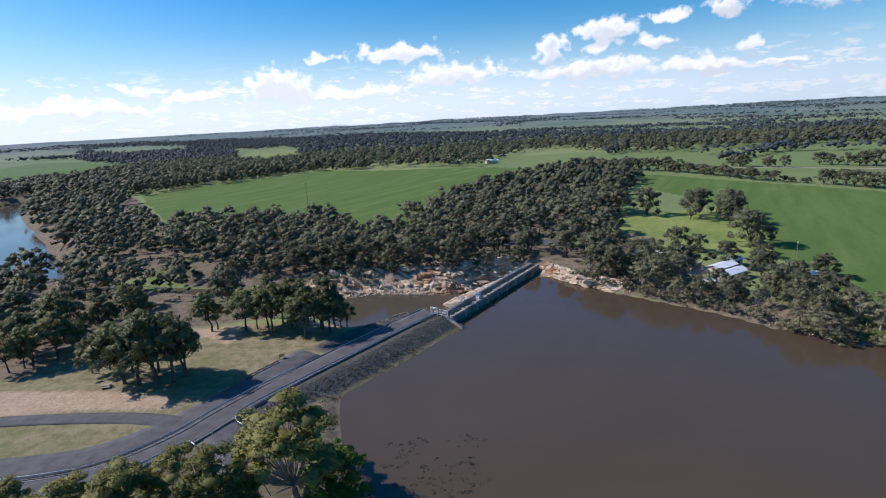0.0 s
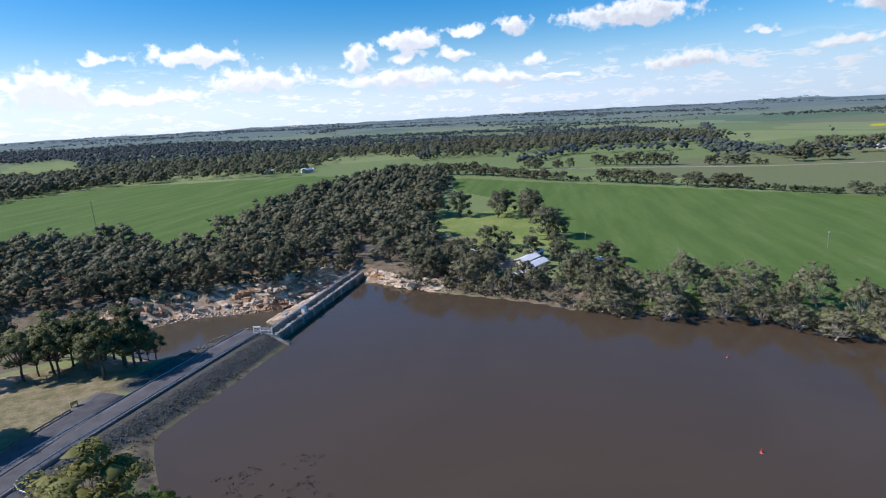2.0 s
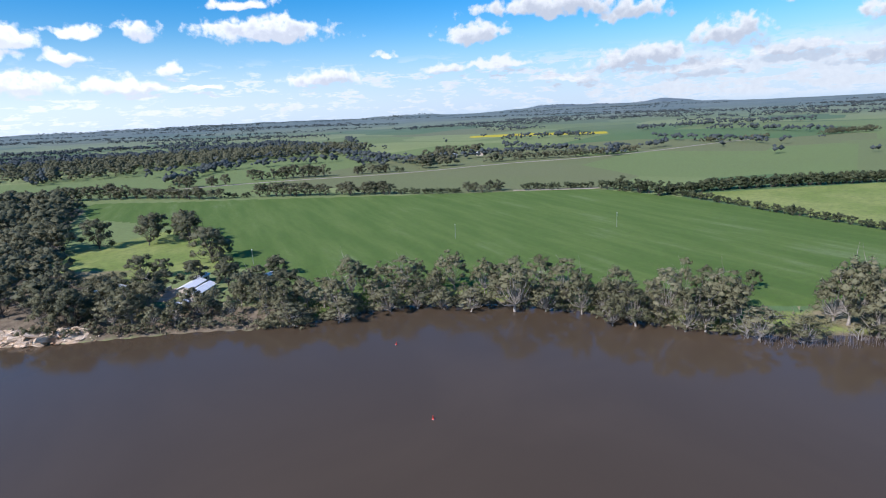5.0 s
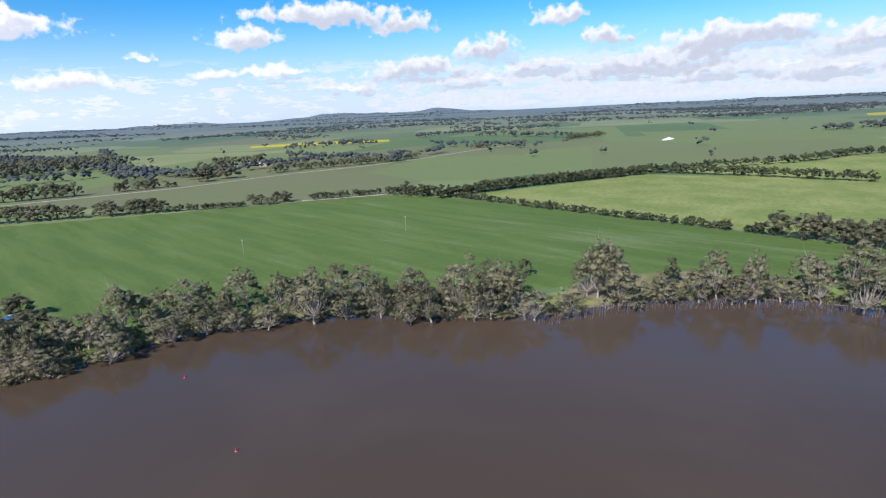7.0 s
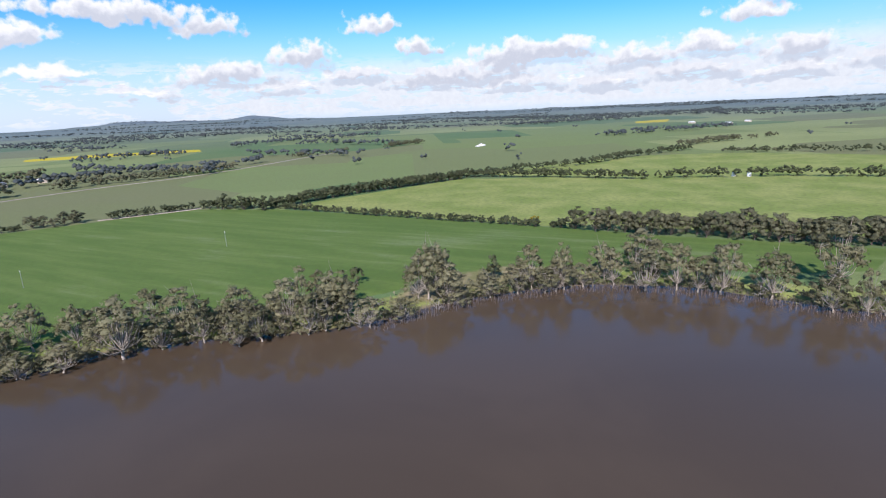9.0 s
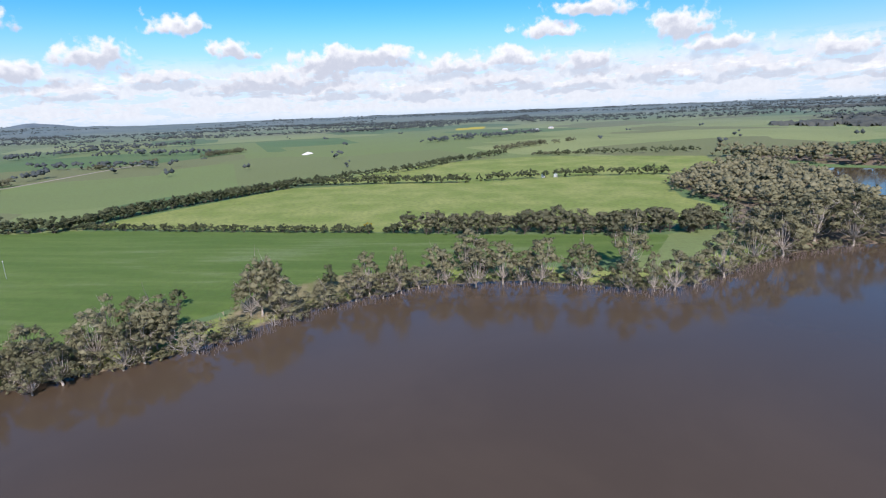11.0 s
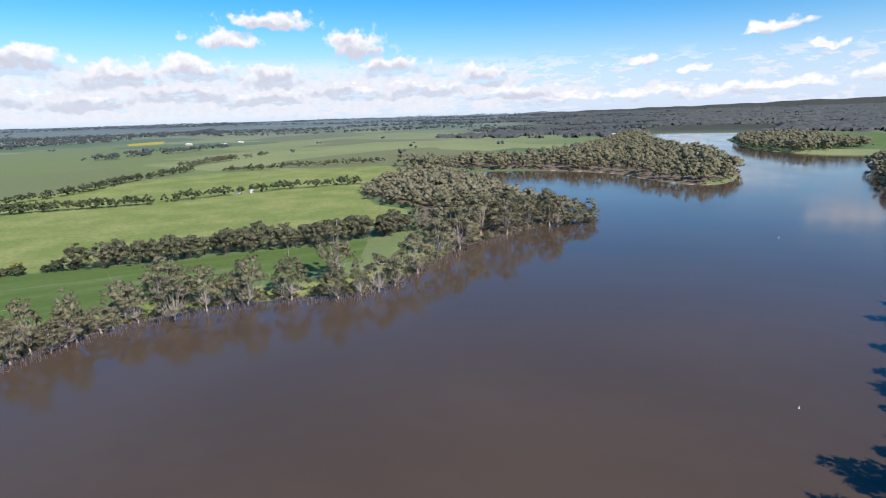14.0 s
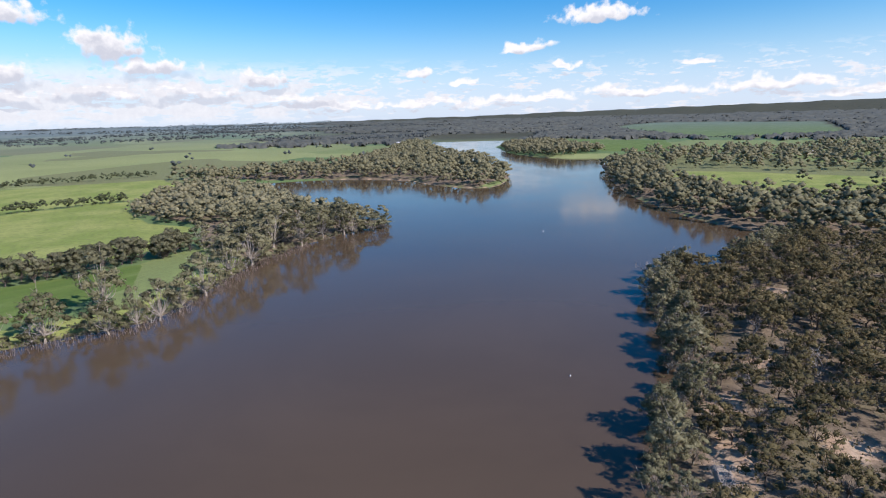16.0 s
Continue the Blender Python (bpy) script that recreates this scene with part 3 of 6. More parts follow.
def tube(points, radii, sides=5):
    """A tapered limb along points."""
    p, v, f = np.array(points, float), [], []
    for i, c in enumerate(p):
        t = p[min(i + 1, len(p) - 1)] - p[max(i - 1, 0)]
        t /= np.linalg.norm(t) + 1e-9
        u = np.cross(t, (0.31, 0.95, 0.02))
        u /= np.linalg.norm(u) + 1e-9
        w = np.cross(t, u)
        for s in range(sides):
            g = 2 * math.pi * s / sides
            v.append(c + radii[i] * (math.cos(g) * u + math.sin(g) * w))
    for i in range(len(p) - 1):
        for s in range(sides):
            a, b = i * sides + s, i * sides + (s + 1) % sides
            f.append((a, b, b + sides, a + sides))
    return np.array(v), np.array(f)


def join(pieces):
    v, f, n = [], [], 0
    for a, b in pieces:
        v.append(a), f.append(b + n)
        n += len(a)
    return np.vstack(v), np.vstack(f)


def sprays(centres, normals, sizes, g):
    """Loose three-cornered sprays of leaves."""
    n = len(centres)
    nn = normals / (np.linalg.norm(normals, axis=1)[:, None] + 1e-9)
    u = np.cross(nn, g.normal(size=(n, 3)))
    u /= np.linalg.norm(u, axis=1)[:, None] + 1e-9
    w = np.cross(nn, u)
    s = sizes[:, None]
    k = g.uniform(0.6, 1.3, (3, n, 1))
    v = np.stack([centres + u * s * k[0] * 1.25, centres + (w * 0.5 - u * 0.65) * s * k[1], centres - (w * 0.5 + u * 0.65) * s * k[2]], 1)
    return v.reshape(-1, 3), np.arange(3 * n).reshape(n, 3)


LUMP = [(1, 0, 0), (0, 1, 0), (-1, 0, 0), (0, -1, 0), (0, 0, 1), (0, 0, -1)]
LUMP_FACES = [(0, 1, 4), (1, 2, 4), (2, 3, 4), (3, 0, 4), (1, 0, 5), (2, 1, 5), (3, 2, 5), (0, 3, 5)]


def heart_of(c, r, g):
    """The close inner leaves of a clump, an uneven lump."""
    v = np.array(LUMP) * g.uniform(0.75, 1.3, (6, 1)) * r * np.array([1, 1, 0.75])
    q = g.uniform(0, 6.28)
    v = v @ np.array([[math.cos(q), math.sin(q), 0], [-math.sin(q), math.cos(q), 0], [0, 0, 1]])
    return v + c, np.array(LUMP_FACES), v


def unit(v):
    return v / (np.linalg.norm(v, axis=-1, keepdims=True) + 1e-9)


def crown_and_limbs(g, tall, wide, clumps, per_clump, size, fork=0.3, droop=0.35, slim=1.0, limbs=True, bare=0.0, tufts=3, core=0.5):
    """One tree about the origin: leaf sprays in tufts, gathered in clumps that a limb bears. Gives leaves, their rounded normals, and wood."""
    leaf, wood, bend = [], [], []
    lean = g.normal(0, 0.05 * tall, 2)
    foot_r = 0.018 * tall + 0.05
    knee = np.array([lean[0] * 0.4, lean[1] * 0.4, tall * fork])
    heart = np.array([lean[0], lean[1], tall * 0.5])
    wood.append(tube([(0, 0, -0.4), (0.02 * tall * g.normal(), 0.02 * tall * g.normal(), tall * fork * 0.5), knee], [foot_r * 1.25, foot_r * 0.9, foot_r * 0.75], 6))
    start = g.uniform(0, 6.28)
    for i in range(clumps):
        ang = start + i * 2.4 + g.normal(0, 0.3)
        rho = wide * math.sqrt((i + 0.4) / clumps) * g.uniform(0.7, 1.08)
        top = tall * (1 - droop * (rho / wide) ** 2)
        rc = wide * g.uniform(0.26, 0.44) * slim
        low = g.uniform(0, 1) ** 1.15
        z = top - rc * 0.7 - low * (top - tall * (fork + 0.16)) * (0.25 + 0.65 * rho / wide)
        c = np.array([lean[0] + rho * math.cos(ang), lean[1] + rho * math.sin(ang), max(z, tall * fork * 0.7)])
        if limbs:
            elbow = knee * 0.5 + c * 0.5 + np.array([0, 0, -0.06 * tall]) + g.normal(0, 0.03 * tall, 3)
            r0 = foot_r * g.uniform(0.2, 0.42)
            wood.append(tube([knee * 0.96, elbow, c + np.array([0, 0, rc * 0.3])], [r0, r0 * 0.65, r0 * 0.15], 4))
        if g.uniform() < bare:
            for _ in range(3):
                e = c + g.normal(0, rc * 0.8, 3) + np.array([0, 0, rc * 0.4])
                wood.append(tube([c, (c + e) / 2 + g.normal(0, 0.15, 3), e], [0.07, 0.05, 0.015], 3))
            continue
        if core:
            v, f, out = heart_of(c, rc * core, g)
            leaf.append((v, f))
            bend.append(unit(0.6 * unit(out) + 0.45 * unit(v - heart) + np.array([0, 0, 0.1])))
        for j in range(tufts):
            n = max(2, int(per_clump / tufts * g.uniform(0.7, 1.3)))
            rt = rc * (g.uniform(0.5, 0.72) if tufts > 1 else 1.0)
            t = c + (unit(g.normal(size=3)) * np.array([1, 1, 0.7]) * rc * g.uniform(0.35, 0.62) if tufts > 1 else 0)
            way = g.normal(size=(n, 3))
            way[:, 2] += 0.4
            way = unit(way)
            spot = t + way * np.array([1, 1, 0.66]) * rt * g.uniform(0.5, 1.08, (n, 1))
            leaf.append(sprays(spot, way + 0.45 * g.normal(size=(n, 3)), size * g.uniform(0.55, 1.3, n), g))
            soft = unit(0.6 * way + 0.45 * unit(spot - heart) + np.array([0, 0, 0.12]) + 0.16 * g.normal(size=(n, 3)))
            bend.append(np.repeat(soft, 3, 0))
    v, f = join(leaf)
    return (v, f, np.vstack(bend)), join(wood)


def template(kind, g, tall, wide, clumps, per_clump, size, leaf, bark, label, category, **more):
    """A tree thing with its trunk and its crown, kept until it is first planted."""
    a, b = crown_and_limbs(g, tall, wide, clumps, per_clump, size, **more)
    root = new(kind)
    link_mesh("trunk", b[0], b[1], bark, root, shade=True)
    link_mesh("crown", a[0], a[1], leaf, root, bend=a[2])
    tagged(root, label, category)
    root["unused"] = 1
    return root


KINDS = {}
for kind, args in {
    "gum": dict(n=8, tall=16, wide=6.0, clumps=36, per_clump=74, size=0.32, slim=0.82, droop=0.45, leaf=M_GUM, bark=M_BARK, fork=0.15, bare=0.05, label="grey-green river gum with pale limbs on the lake bank"),
    "tall_gum": dict(n=4, tall=18, wide=6.0, clumps=40, per_clump=290, size=0.25, droop=0.5, slim=0.9, core=0.6, leaf=M_BANK, bark=M_BARK, fork=0.14, bare=0.05, label="tall river gum with a broken grey-green crown"),
    "bush_gum": dict(n=6, tall=12, wide=5.4, clumps=30, per_clump=76, size=0.33, slim=0.85, leaf=M_BUSH, bark=M_DARK_BARK, fork=0.1, core=0.6, bare=0.04, label="dark olive woodland gum on leaf-strewn ground"),
    "park_gum": dict(n=5, tall=14, wide=4.9, clumps=30, per_clump=100, size=0.3, slim=0.9, droop=0.5, core=0.6, leaf=M_PARK, bark=M_DARK_BARK, fork=0.3, bare=0.05, label="dark green gum of the picnic ground"),
    "scrub": dict(n=6, tall=8, wide=4.2, clumps=17, per_clump=64, size=0.26, slim=0.9, leaf=M_SCRUB, bark=M_DARK_BARK, fork=0.24, bare=0.03, label="thin olive scrub gum on bare sandy ground"),
    "windbreak": dict(n=4, tall=8, wide=3.4, clumps=16, per_clump=40, size=0.36, leaf=M_PINE, bark=M_DARK_BARK, fork=0.04, droop=0.55, core=0.75, label="dense dark green tree in a field windbreak"),
    "shrub": dict(n=4, tall=4, wide=2.2, clumps=10, per_clump=52, size=0.24, leaf=M_GUM, bark=M_DARK_BARK, fork=0.1, droop=0.6, label="low grey-green shrub on the bank"),
    "bright": dict(n=2, tall=6, wide=3.4, clumps=16, per_clump=300, size=0.17, leaf=M_BRIGHT, bark=M_DARK_BARK, fork=0.1, droop=0.6, label="bright green bushy tree at the water's edge"),
    "wattle": dict(n=1, tall=4, wide=2.6, clumps=9, per_clump=60, size=0.3, leaf=M_WATTLE, bark=M_DARK_BARK, fork=0.12, droop=0.5, label="wattle bush in yellow blossom by the hedge"),
}.items():
    n, label = args.pop("n"), args.pop("label")
    name = {"gum": "river_gum_tree", "tall_gum": "river_gum_tree", "bush_gum": "woodland_tree", "park_gum": "park_tree", "scrub": "scrub_tree", "windbreak": "windbreak_tree", "shrub": "shrub", "bright": "bushy_tree", "wattle": "wattle_bush"}[kind]
    KINDS[kind] = [template(name, rng, args["tall"] * rng.uniform(0.92, 1.08), args["wide"] * rng.uniform(0.9, 1.12), label=label,
                            category="shrub" if kind in ("shrub", "wattle") else "tree", **{q: v for q, v in args.items() if q not in ("tall", "wide")}) for _ in range(n)]


def plant(kind, x, y, tall=None, group="", label="", wide=None):
    """Sets one tree of a kind on the ground."""
    root = KINDS[kind][int(rng.integers(len(KINDS[kind])))]
    own = max(v[2] for c in root.children if c.name.startswith("crown") for v in c.bound_box)
    s = (1.14 * tall / own) if tall else rng.uniform(0.75, 1.15)
    f = s
    if wide:
        crown = next(c for c in root.children if c.name.startswith("crown"))
        f = 2.65 * wide / max(crown.bound_box[6][i] - crown.bound_box[0][i] for i in (0, 1))
    z = max(-0.5, float(height(np.array([x]), np.array([y]))[0]))
    m = Matrix.LocRotScale((x, y, z), Euler((0, 0, rng.uniform(0, 6.28))), (f * rng.uniform(0.92, 1.1), f * rng.uniform(0.92, 1.1), s))
    if root.get("unused"):
        del root["unused"]
        root.matrix_basis = m
        ob = root
    else:
        ob = copy_thing(root, m @ Matrix.Diagonal((*(1 / v for v in root.scale), 1)))
    return tagged(ob, label, group=group)


STUFF = {}
for kind, args in {
    "far_gum": dict(fork=0.05, n=7, tall=13.5, wide=6.4, clumps=11, per_clump=8, size=0.9, tufts=1, slim=0.95, core=0.85),
    "mid_gum": dict(fork=0.07, n=7, tall=13.5, wide=6.2, clumps=18, per_clump=24, size=0.56, tufts=2, slim=0.88, core=0.65),
    "far_pine": dict(n=4, tall=8, wide=3.5, clumps=9, per_clump=7, size=0.7, tufts=1, core=0.9, fork=0.1, droop=0.5),
    "speck": dict(n=7, tall=11, wide=6.0, clumps=3, per_clump=4, size=1.3, tufts=1, core=1.25, fork=0.1),
}.items():
    n = args.pop("n")
    STUFF[kind] = [crown_and_limbs(rng, limbs=False, **args) for _ in range(n)]


def wood(name, spots, kind, leaf, label, tall=(0.75, 1.2), trunks=True):
    """Many distant trees as one stand."""
    if not len(spots):
        return
    z = height(spots[:, 0], spots[:, 1])
    pv, pf, pn, tv, tf, n, m = [], [], [], [], [], 0, 0
    for (x, y), h in zip(spots, z):
        (a, b, e), (c, d) = STUFF[kind][int(rng.integers(len(STUFF[kind])))]
        s, g = rng.uniform(*tall), rng.uniform(0, 6.28)
        spin = np.array([[math.cos(g), math.sin(g), 0], [-math.sin(g), math.cos(g), 0], [0, 0, 1]])
        turn = spin * s * np.array([1.08, 1.08, 1])
        pv.append(a @ turn + (x, y, h)), pf.append(b + n), pn.append(e @ spin)
        n += len(a)
        if trunks:
            tv.append(c @ turn + (x, y, h)), tf.append(d + m)
            m += len(c)
    ob = link_mesh(name, np.vstack(pv), np.vstack(pf), leaf, bend=np.vstack(pn))
    tagged(ob, label, "trees", kind="stuff")
    if trunks:
        link_mesh("trunks", np.vstack(tv), np.vstack(tf), M_DARK_BARK, ob)


def scatter(poly, gap, keep=1.0, clear=1.0, holes=()):
    """Jittered spots inside an outline in plan, off the water."""
    q = np.array(poly, float)
    lo, hi = q.min(0), q.max(0)
    xs, ys = np.meshgrid(np.arange(lo[0], hi[0], gap), np.arange(lo[1], hi[1], gap))
    p = np.stack([xs.ravel(), ys.ravel()], 1) + rng.uniform(-0.48, 0.48, (xs.size, 2)) * gap
    p = p[rng.uniform(size=len(p)) < keep]
    p = p[away(q, p[:, 0], p[:, 1], 5.0) < 0]
    for hole in holes:
        p = p[away(np.array(hole, float), p[:, 0], p[:, 1], 5.0) > 0]
    return dry(p, clear)


def dry(p, clear=1.0):
    ok = (away(LAKE, p[:, 0], p[:, 1], clear + 5) > clear) & (away(RIVER, p[:, 0], p[:, 1], clear + 5) > clear)
    b = np.degrees(np.arctan2(p[:, 0], p[:, 1]))
    b = np.where(b < -120, b + 360, b)
    return p[ok & (b > -48) & (b < 209)]


def row(line, gap, spread=1.0, skip=0.0):
    """Spots along a line in plan."""
    q = np.array(line, float)
    out = []
    for a, b in zip(q[:-1], q[1:]):
        n = max(1, int(np.linalg.norm(b - a) / gap))
        for i in range(n):
            if rng.uniform() > skip:
                out.append(a + (b - a) * (i + rng.uniform(0.1, 0.9)) / n + rng.normal(0, spread, 2))
    return np.array(out).reshape(-1, 2)


def stand(name, spots, kind, near, far_leaf, label, group, far="far_gum", tall=(0.75, 1.2), thin=None):
    """Trees near the lake one by one, the rest of the stand as one."""
    r = np.hypot(spots[:, 0], spots[:, 1])
    for x, y in spots[r < near]:
        plant(kind, x, y, None, group)
    wood(name, spots[(r >= near) & (r < 345)], "mid_gum", far_leaf, label, tall)
    wood(name, spots[r >= max(near, 345)], far, far_leaf, label, tall)


# the wood beyond the dam
stand("woodland", np.vstack([
    scatter([(-160, 322), (-110, 332), (-62, 322), (-38, 268), (-22, 280), (-18, 318), (22, 402), (60, 472), (125, 548), (171, 552), (163, 452), (128, 384), (100, 312), (84, 285), (76, 240), (58, 222), (34, 221), (20, 220), (6, 211), (-8, 213), (-24, 212), (-48, 206), (-100, 240), (-140, 262)], 9.6, 0.92),
    ]), "bush_gum", 240, M_BUSH, "dark olive gum woodland on brown leaf litter", "trees of the wood beyond the dam")
# both banks of the river
stand("woodland", scatter([(-95, 240), (-150, 270), (-165, 325), (-240, 415), (-290, 520), (-480, 690), (-560, 700), (-640, 560), (-420, 330), (-300, 250), (-200, 165), (-125, 150), (-90, 172), (-62, 168), (-80, 200)], 12, 0.9, 3.0, [[(-84, 172), (-106, 208), (-94, 214), (-74, 178)], [(-205, 255), (-262, 320), (-330, 400), (-360, 380), (-280, 290), (-225, 235)]]),
      "bush_gum", 205, M_BUSH, "dark olive gum woodland along the river", "trees along the river")
for x, y in scatter([(-104, 228), (-84, 219), (-62, 211), (-30, 212), (-44, 220), (-70, 228), (-96, 240)], 7, 0.8, 1.0):
    plant("bush_gum", x, y, rng.uniform(4.5, 8), "trees along the river", "olive gum on the river bank above the pool")
# the picnic ground by the dam
for x, y, t in [(-88.9, 128, 9), (-77, 121, 15), (-73, 120, 17), (-68, 118.5, 18), (-65, 120, 17), (-63.5, 123, 15), (-71, 124, 16), (-80, 125, 13), (-50, 149, 14), (-39.5, 144, 14), (-33, 147, 13), (-36, 150, 15), (-45, 152, 15),
                (-58, 151, 13), (-69, 153, 12), (-99, 151, 14), (-104, 138, 13), (-108, 134, 11), (-112, 131, 10), (-94, 156, 15), (-110, 150, 15), (-118, 142, 13), (-54, 162, 14), (-30, 157, 9), (-42, 158, 13)]:
    plant("park_gum", x, y, t * 0.92, "trees of the picnic ground", "dark gum tree of the picnic ground below the dam")
    if y > 122:
        for dx, dy in ((rng.uniform(-4, 4), rng.uniform(1, 4)),):
            plant("park_gum", x + dx, y + dy, t * rng.uniform(0.65, 0.85), "trees of the picnic ground", "slim dark gum in the picnic ground's grove")
# near bank under the drone's first view
for x, y, t in [(-26, 78.5, 17), (-36, 69, 12.5), (-42, 71, 11.5), (-48, 69, 11.5), (-55, 66, 10.5), (-31, 67, 10), (-62, 66, 8.5), (-40, 64, 10), (-36, 84, 5), (-52, 74, 7.5), (-58, 71, 8), (-66, 70, 8), (-47, 75, 7), (-72, 65, 9)]:
    plant("tall_gum", x, y, t, "gums of the near bank", "", t * 0.4)
for x, y, t in [(-19.8, 81, 7.5), (-20.5, 75, 6.5), (-21, 88, 4.5)]:
    plant("bright", x, y, t, "gums of the near bank")
# house and clearing
for x, y, t in [(125, 217.5, 13.5), (132, 222, 9), (140, 262, 13), (128, 279, 12), (98, 300, 13), (94, 311, 14), (112, 296, 13), (85, 302, 12), (146, 274, 13), (152, 285, 12), (136, 290, 13), (94, 217, 9), (101, 211, 7), (123.5, 172, 7.5),
                (115, 171, 6), (108, 160, 6), (56, 203, 12), (62, 212, 11), (50, 216, 10), (70, 222, 10), (75, 206, 8), (120, 205, 6), (121, 199, 5), (78, 180, 8), (82, 188, 9), (90, 191, 8), (101, 188, 9), (107, 178, 8), (106, 167, 6), (98, 160, 5), (88, 158, 4.5), (80, 164, 5), (112, 188, 7)]:
    plant("bush_gum", x, y, t * 1.02, "trees round the house", "spreading dark gum in the clearing by the house", t * 0.52)
for p in row([(66, 228), (80, 222), (88, 224)], 4, 1.2):
    plant("shrub", *p, 4, "trees round the house", "upright dark shrub in the clearing")
# along the lake's east shore
near_house = scatter([(47, 200), (56, 186), (70, 168), (88, 149), (97, 133), (113, 124), (118, 136), (100, 160), (92, 176), (80, 190), (66, 200)], 6.0, 0.85, 1.5)
for x, y in near_house:
    if math.hypot(x - 92, y - 176) < 11 or math.hypot(x - 84, y - 171) < 6:
        continue
    plant("gum" if rng.uniform() < 0.6 else "bush_gum", x, y, rng.uniform(6, 8) if 78 < x < 98 else rng.uniform(7, 11), "gums of the east shore", "gum on the bank between house and lake")
# gums of the shore one by one: place, height and half width of the crown
SHORE_GUMS_NORTH = [(97.7, 130.7, 7.1, 5), (111.1, 131.8, 9.4, 4.7), (111.5, 125.7, 11, 4.6), (121.6, 129.6, 13.9, 4.8), (127.8, 130.4, 9, 4.3), (106.2, 120.1, 8, 4.4), (131.1, 124.3, 10.3, 4.3), (134.3, 118.2, 12.4, 5.4), (141.9, 116.9, 9.2, 3), (121.3, 113, 8.3, 4.5), (127.7, 106.7, 7.5, 4.5), (131.2, 100.3, 7.5, 4), (144.9, 104.5, 13.3, 5.8), (139.8, 107.9, 8.9, 3.8), (147.1, 93.9, 12, 4.7), (133.7, 90.3, 7.3, 3.9), (149.5, 89.5, 9.7, 3.8), (140.1, 78.6, 16.1, 6.1), (146.6, 88.8, 6.7, 3.3), (158.6, 78.6, 11.1, 4.2), (144.4, 70.6, 9.8, 4.4)]
SHORE_GUMS_MIDDLE = [(151.8, 67.6, 13.1, 5.1), (147.3, 60.2, 13.1, 4.4), (149.2, 54.8, 10.7, 3.5), (154.7, 51.7, 12.4, 4.4), (146, 44, 11.5, 4.7), (143, 49.3, 8.3, 3.3), (154.3, 37.9, 14.1, 5.2), (165.5, 36.8, 12.9, 2.2), (152.8, 40.6, 10, 3.5), (148.4, 31.3, 12.6, 4.2), (159, 25, 13.7, 5.3), (168.2, 32, 10.4, 3.3), (150.8, 26.9, 11, 4.2), (156.4, 21.1, 12.6, 3.8), (151.3, 14.4, 9, 4.2), (154.6, 5, 6.6, 3.7), (170, -3.3, 17.4, 5.9), (172.3, -7.4, 17.3, 5.2), (170.6, -0.2, 12.4, 4.6), (167.1, -9.6, 13.1, 5.5)]
SHORE_GUMS_SOUTH = [(170.7, -23.6, 7.6, 5.6), (163.6, -13.8, 6.5, 3.2), (174.9, -38.2, 15.4, 4.3), (172.5, -33.1, 10.6, 4.8), (171.5, -42.1, 8.6, 3.8), (173.7, -49, 16.2, 3.9), (172.8, -46.1, 10, 4.8), (175.9, -56.2, 7.8, 4), (178, -64.4, 13.6, 4.5), (174.7, -66, 12.5, 3.6), (183, -76.7, 15.5, 5.3), (167.9, -74.2, 13.8, 5.5), (176, -81.3, 13.4, 4.2), (166.8, -84.3, 15.5, 4.4), (163.4, -89.6, 12.5, 4), (160.1, -95.5, 16.9, 5.6), (162.9, -94.5, 11.6, 3)]
SHORE_GUMS_SPIT = [(152.8, -107, 15.1, 5.6), (153.2, -128.2, 19.4, 6.8), (140.2, -116.9, 12.1, 4.9), (134, -130, 13.4, 5), (136.4, -124, 13.2, 2.4), (133.9, -138.6, 11.7, 4.1), (137.3, -155, 15.7, 6.2), (144.1, -177.4, 17.1, 6), (181.2, -207.3, 13.1, 4.3), (146.7, -194.6, 19.3, 7.7), (152, -219.9, 19.5, 7.9), (145.5, -232.6, 21.1, 8), (143.6, -251, 16.2, 6.7), (136.4, -261.4, 19.2, 6.8), (132.9, -263.8, 13.9, 4.6), (126.2, -275.8, 9.3, 7.9), (122.2, -280.5, 6.6, 3.2)]
for x, y, t, w in SHORE_GUMS_NORTH + SHORE_GUMS_MIDDLE + SHORE_GUMS_SOUTH + SHORE_GUMS_SPIT:
    plant("gum", x, y, t * 0.95, "gums of the east shore", "slender pale-limbed gum at the flooded edge" if w < 4 else "", w)
for x, y in scatter([(112, 122), (126, 113.5), (136, 99), (144, 86), (148, 66), (150, 48), (151, 28), (154, 15), (160, 24), (159, 48), (156, 66), (151, 84), (138, 106), (120, 126)], 5.0, 0.6, -0.6):
    plant("gum", x, y, rng.uniform(4.5, 7.5), "gums of the east shore", "young gum filling the shore belt", rng.uniform(2.2, 3.4))
for x, y in scatter([(164, -8), (171, -26), (176, -51), (172, -70), (174, -66), (182, -50), (178, -25), (172, -4)], 6.0, 0.6, -0.4):
    plant("gum", x, y, rng.uniform(4.5, 7.5), "gums of the east shore", "wispy young gum at the flooded edge", rng.uniform(2.2, 3.2))
for x, y, t, w in [(124.9, 174, 7.3, 3.2), (112.5, 146, 3.7, 1.5), (184.5, 21, 6.6, 1.8), (184.9, -26.6, 8.8, 2.4)]:
    plant("windbreak", x, y, t * 0.93, "trees round the house", "compact dark tree standing in the crop", w)
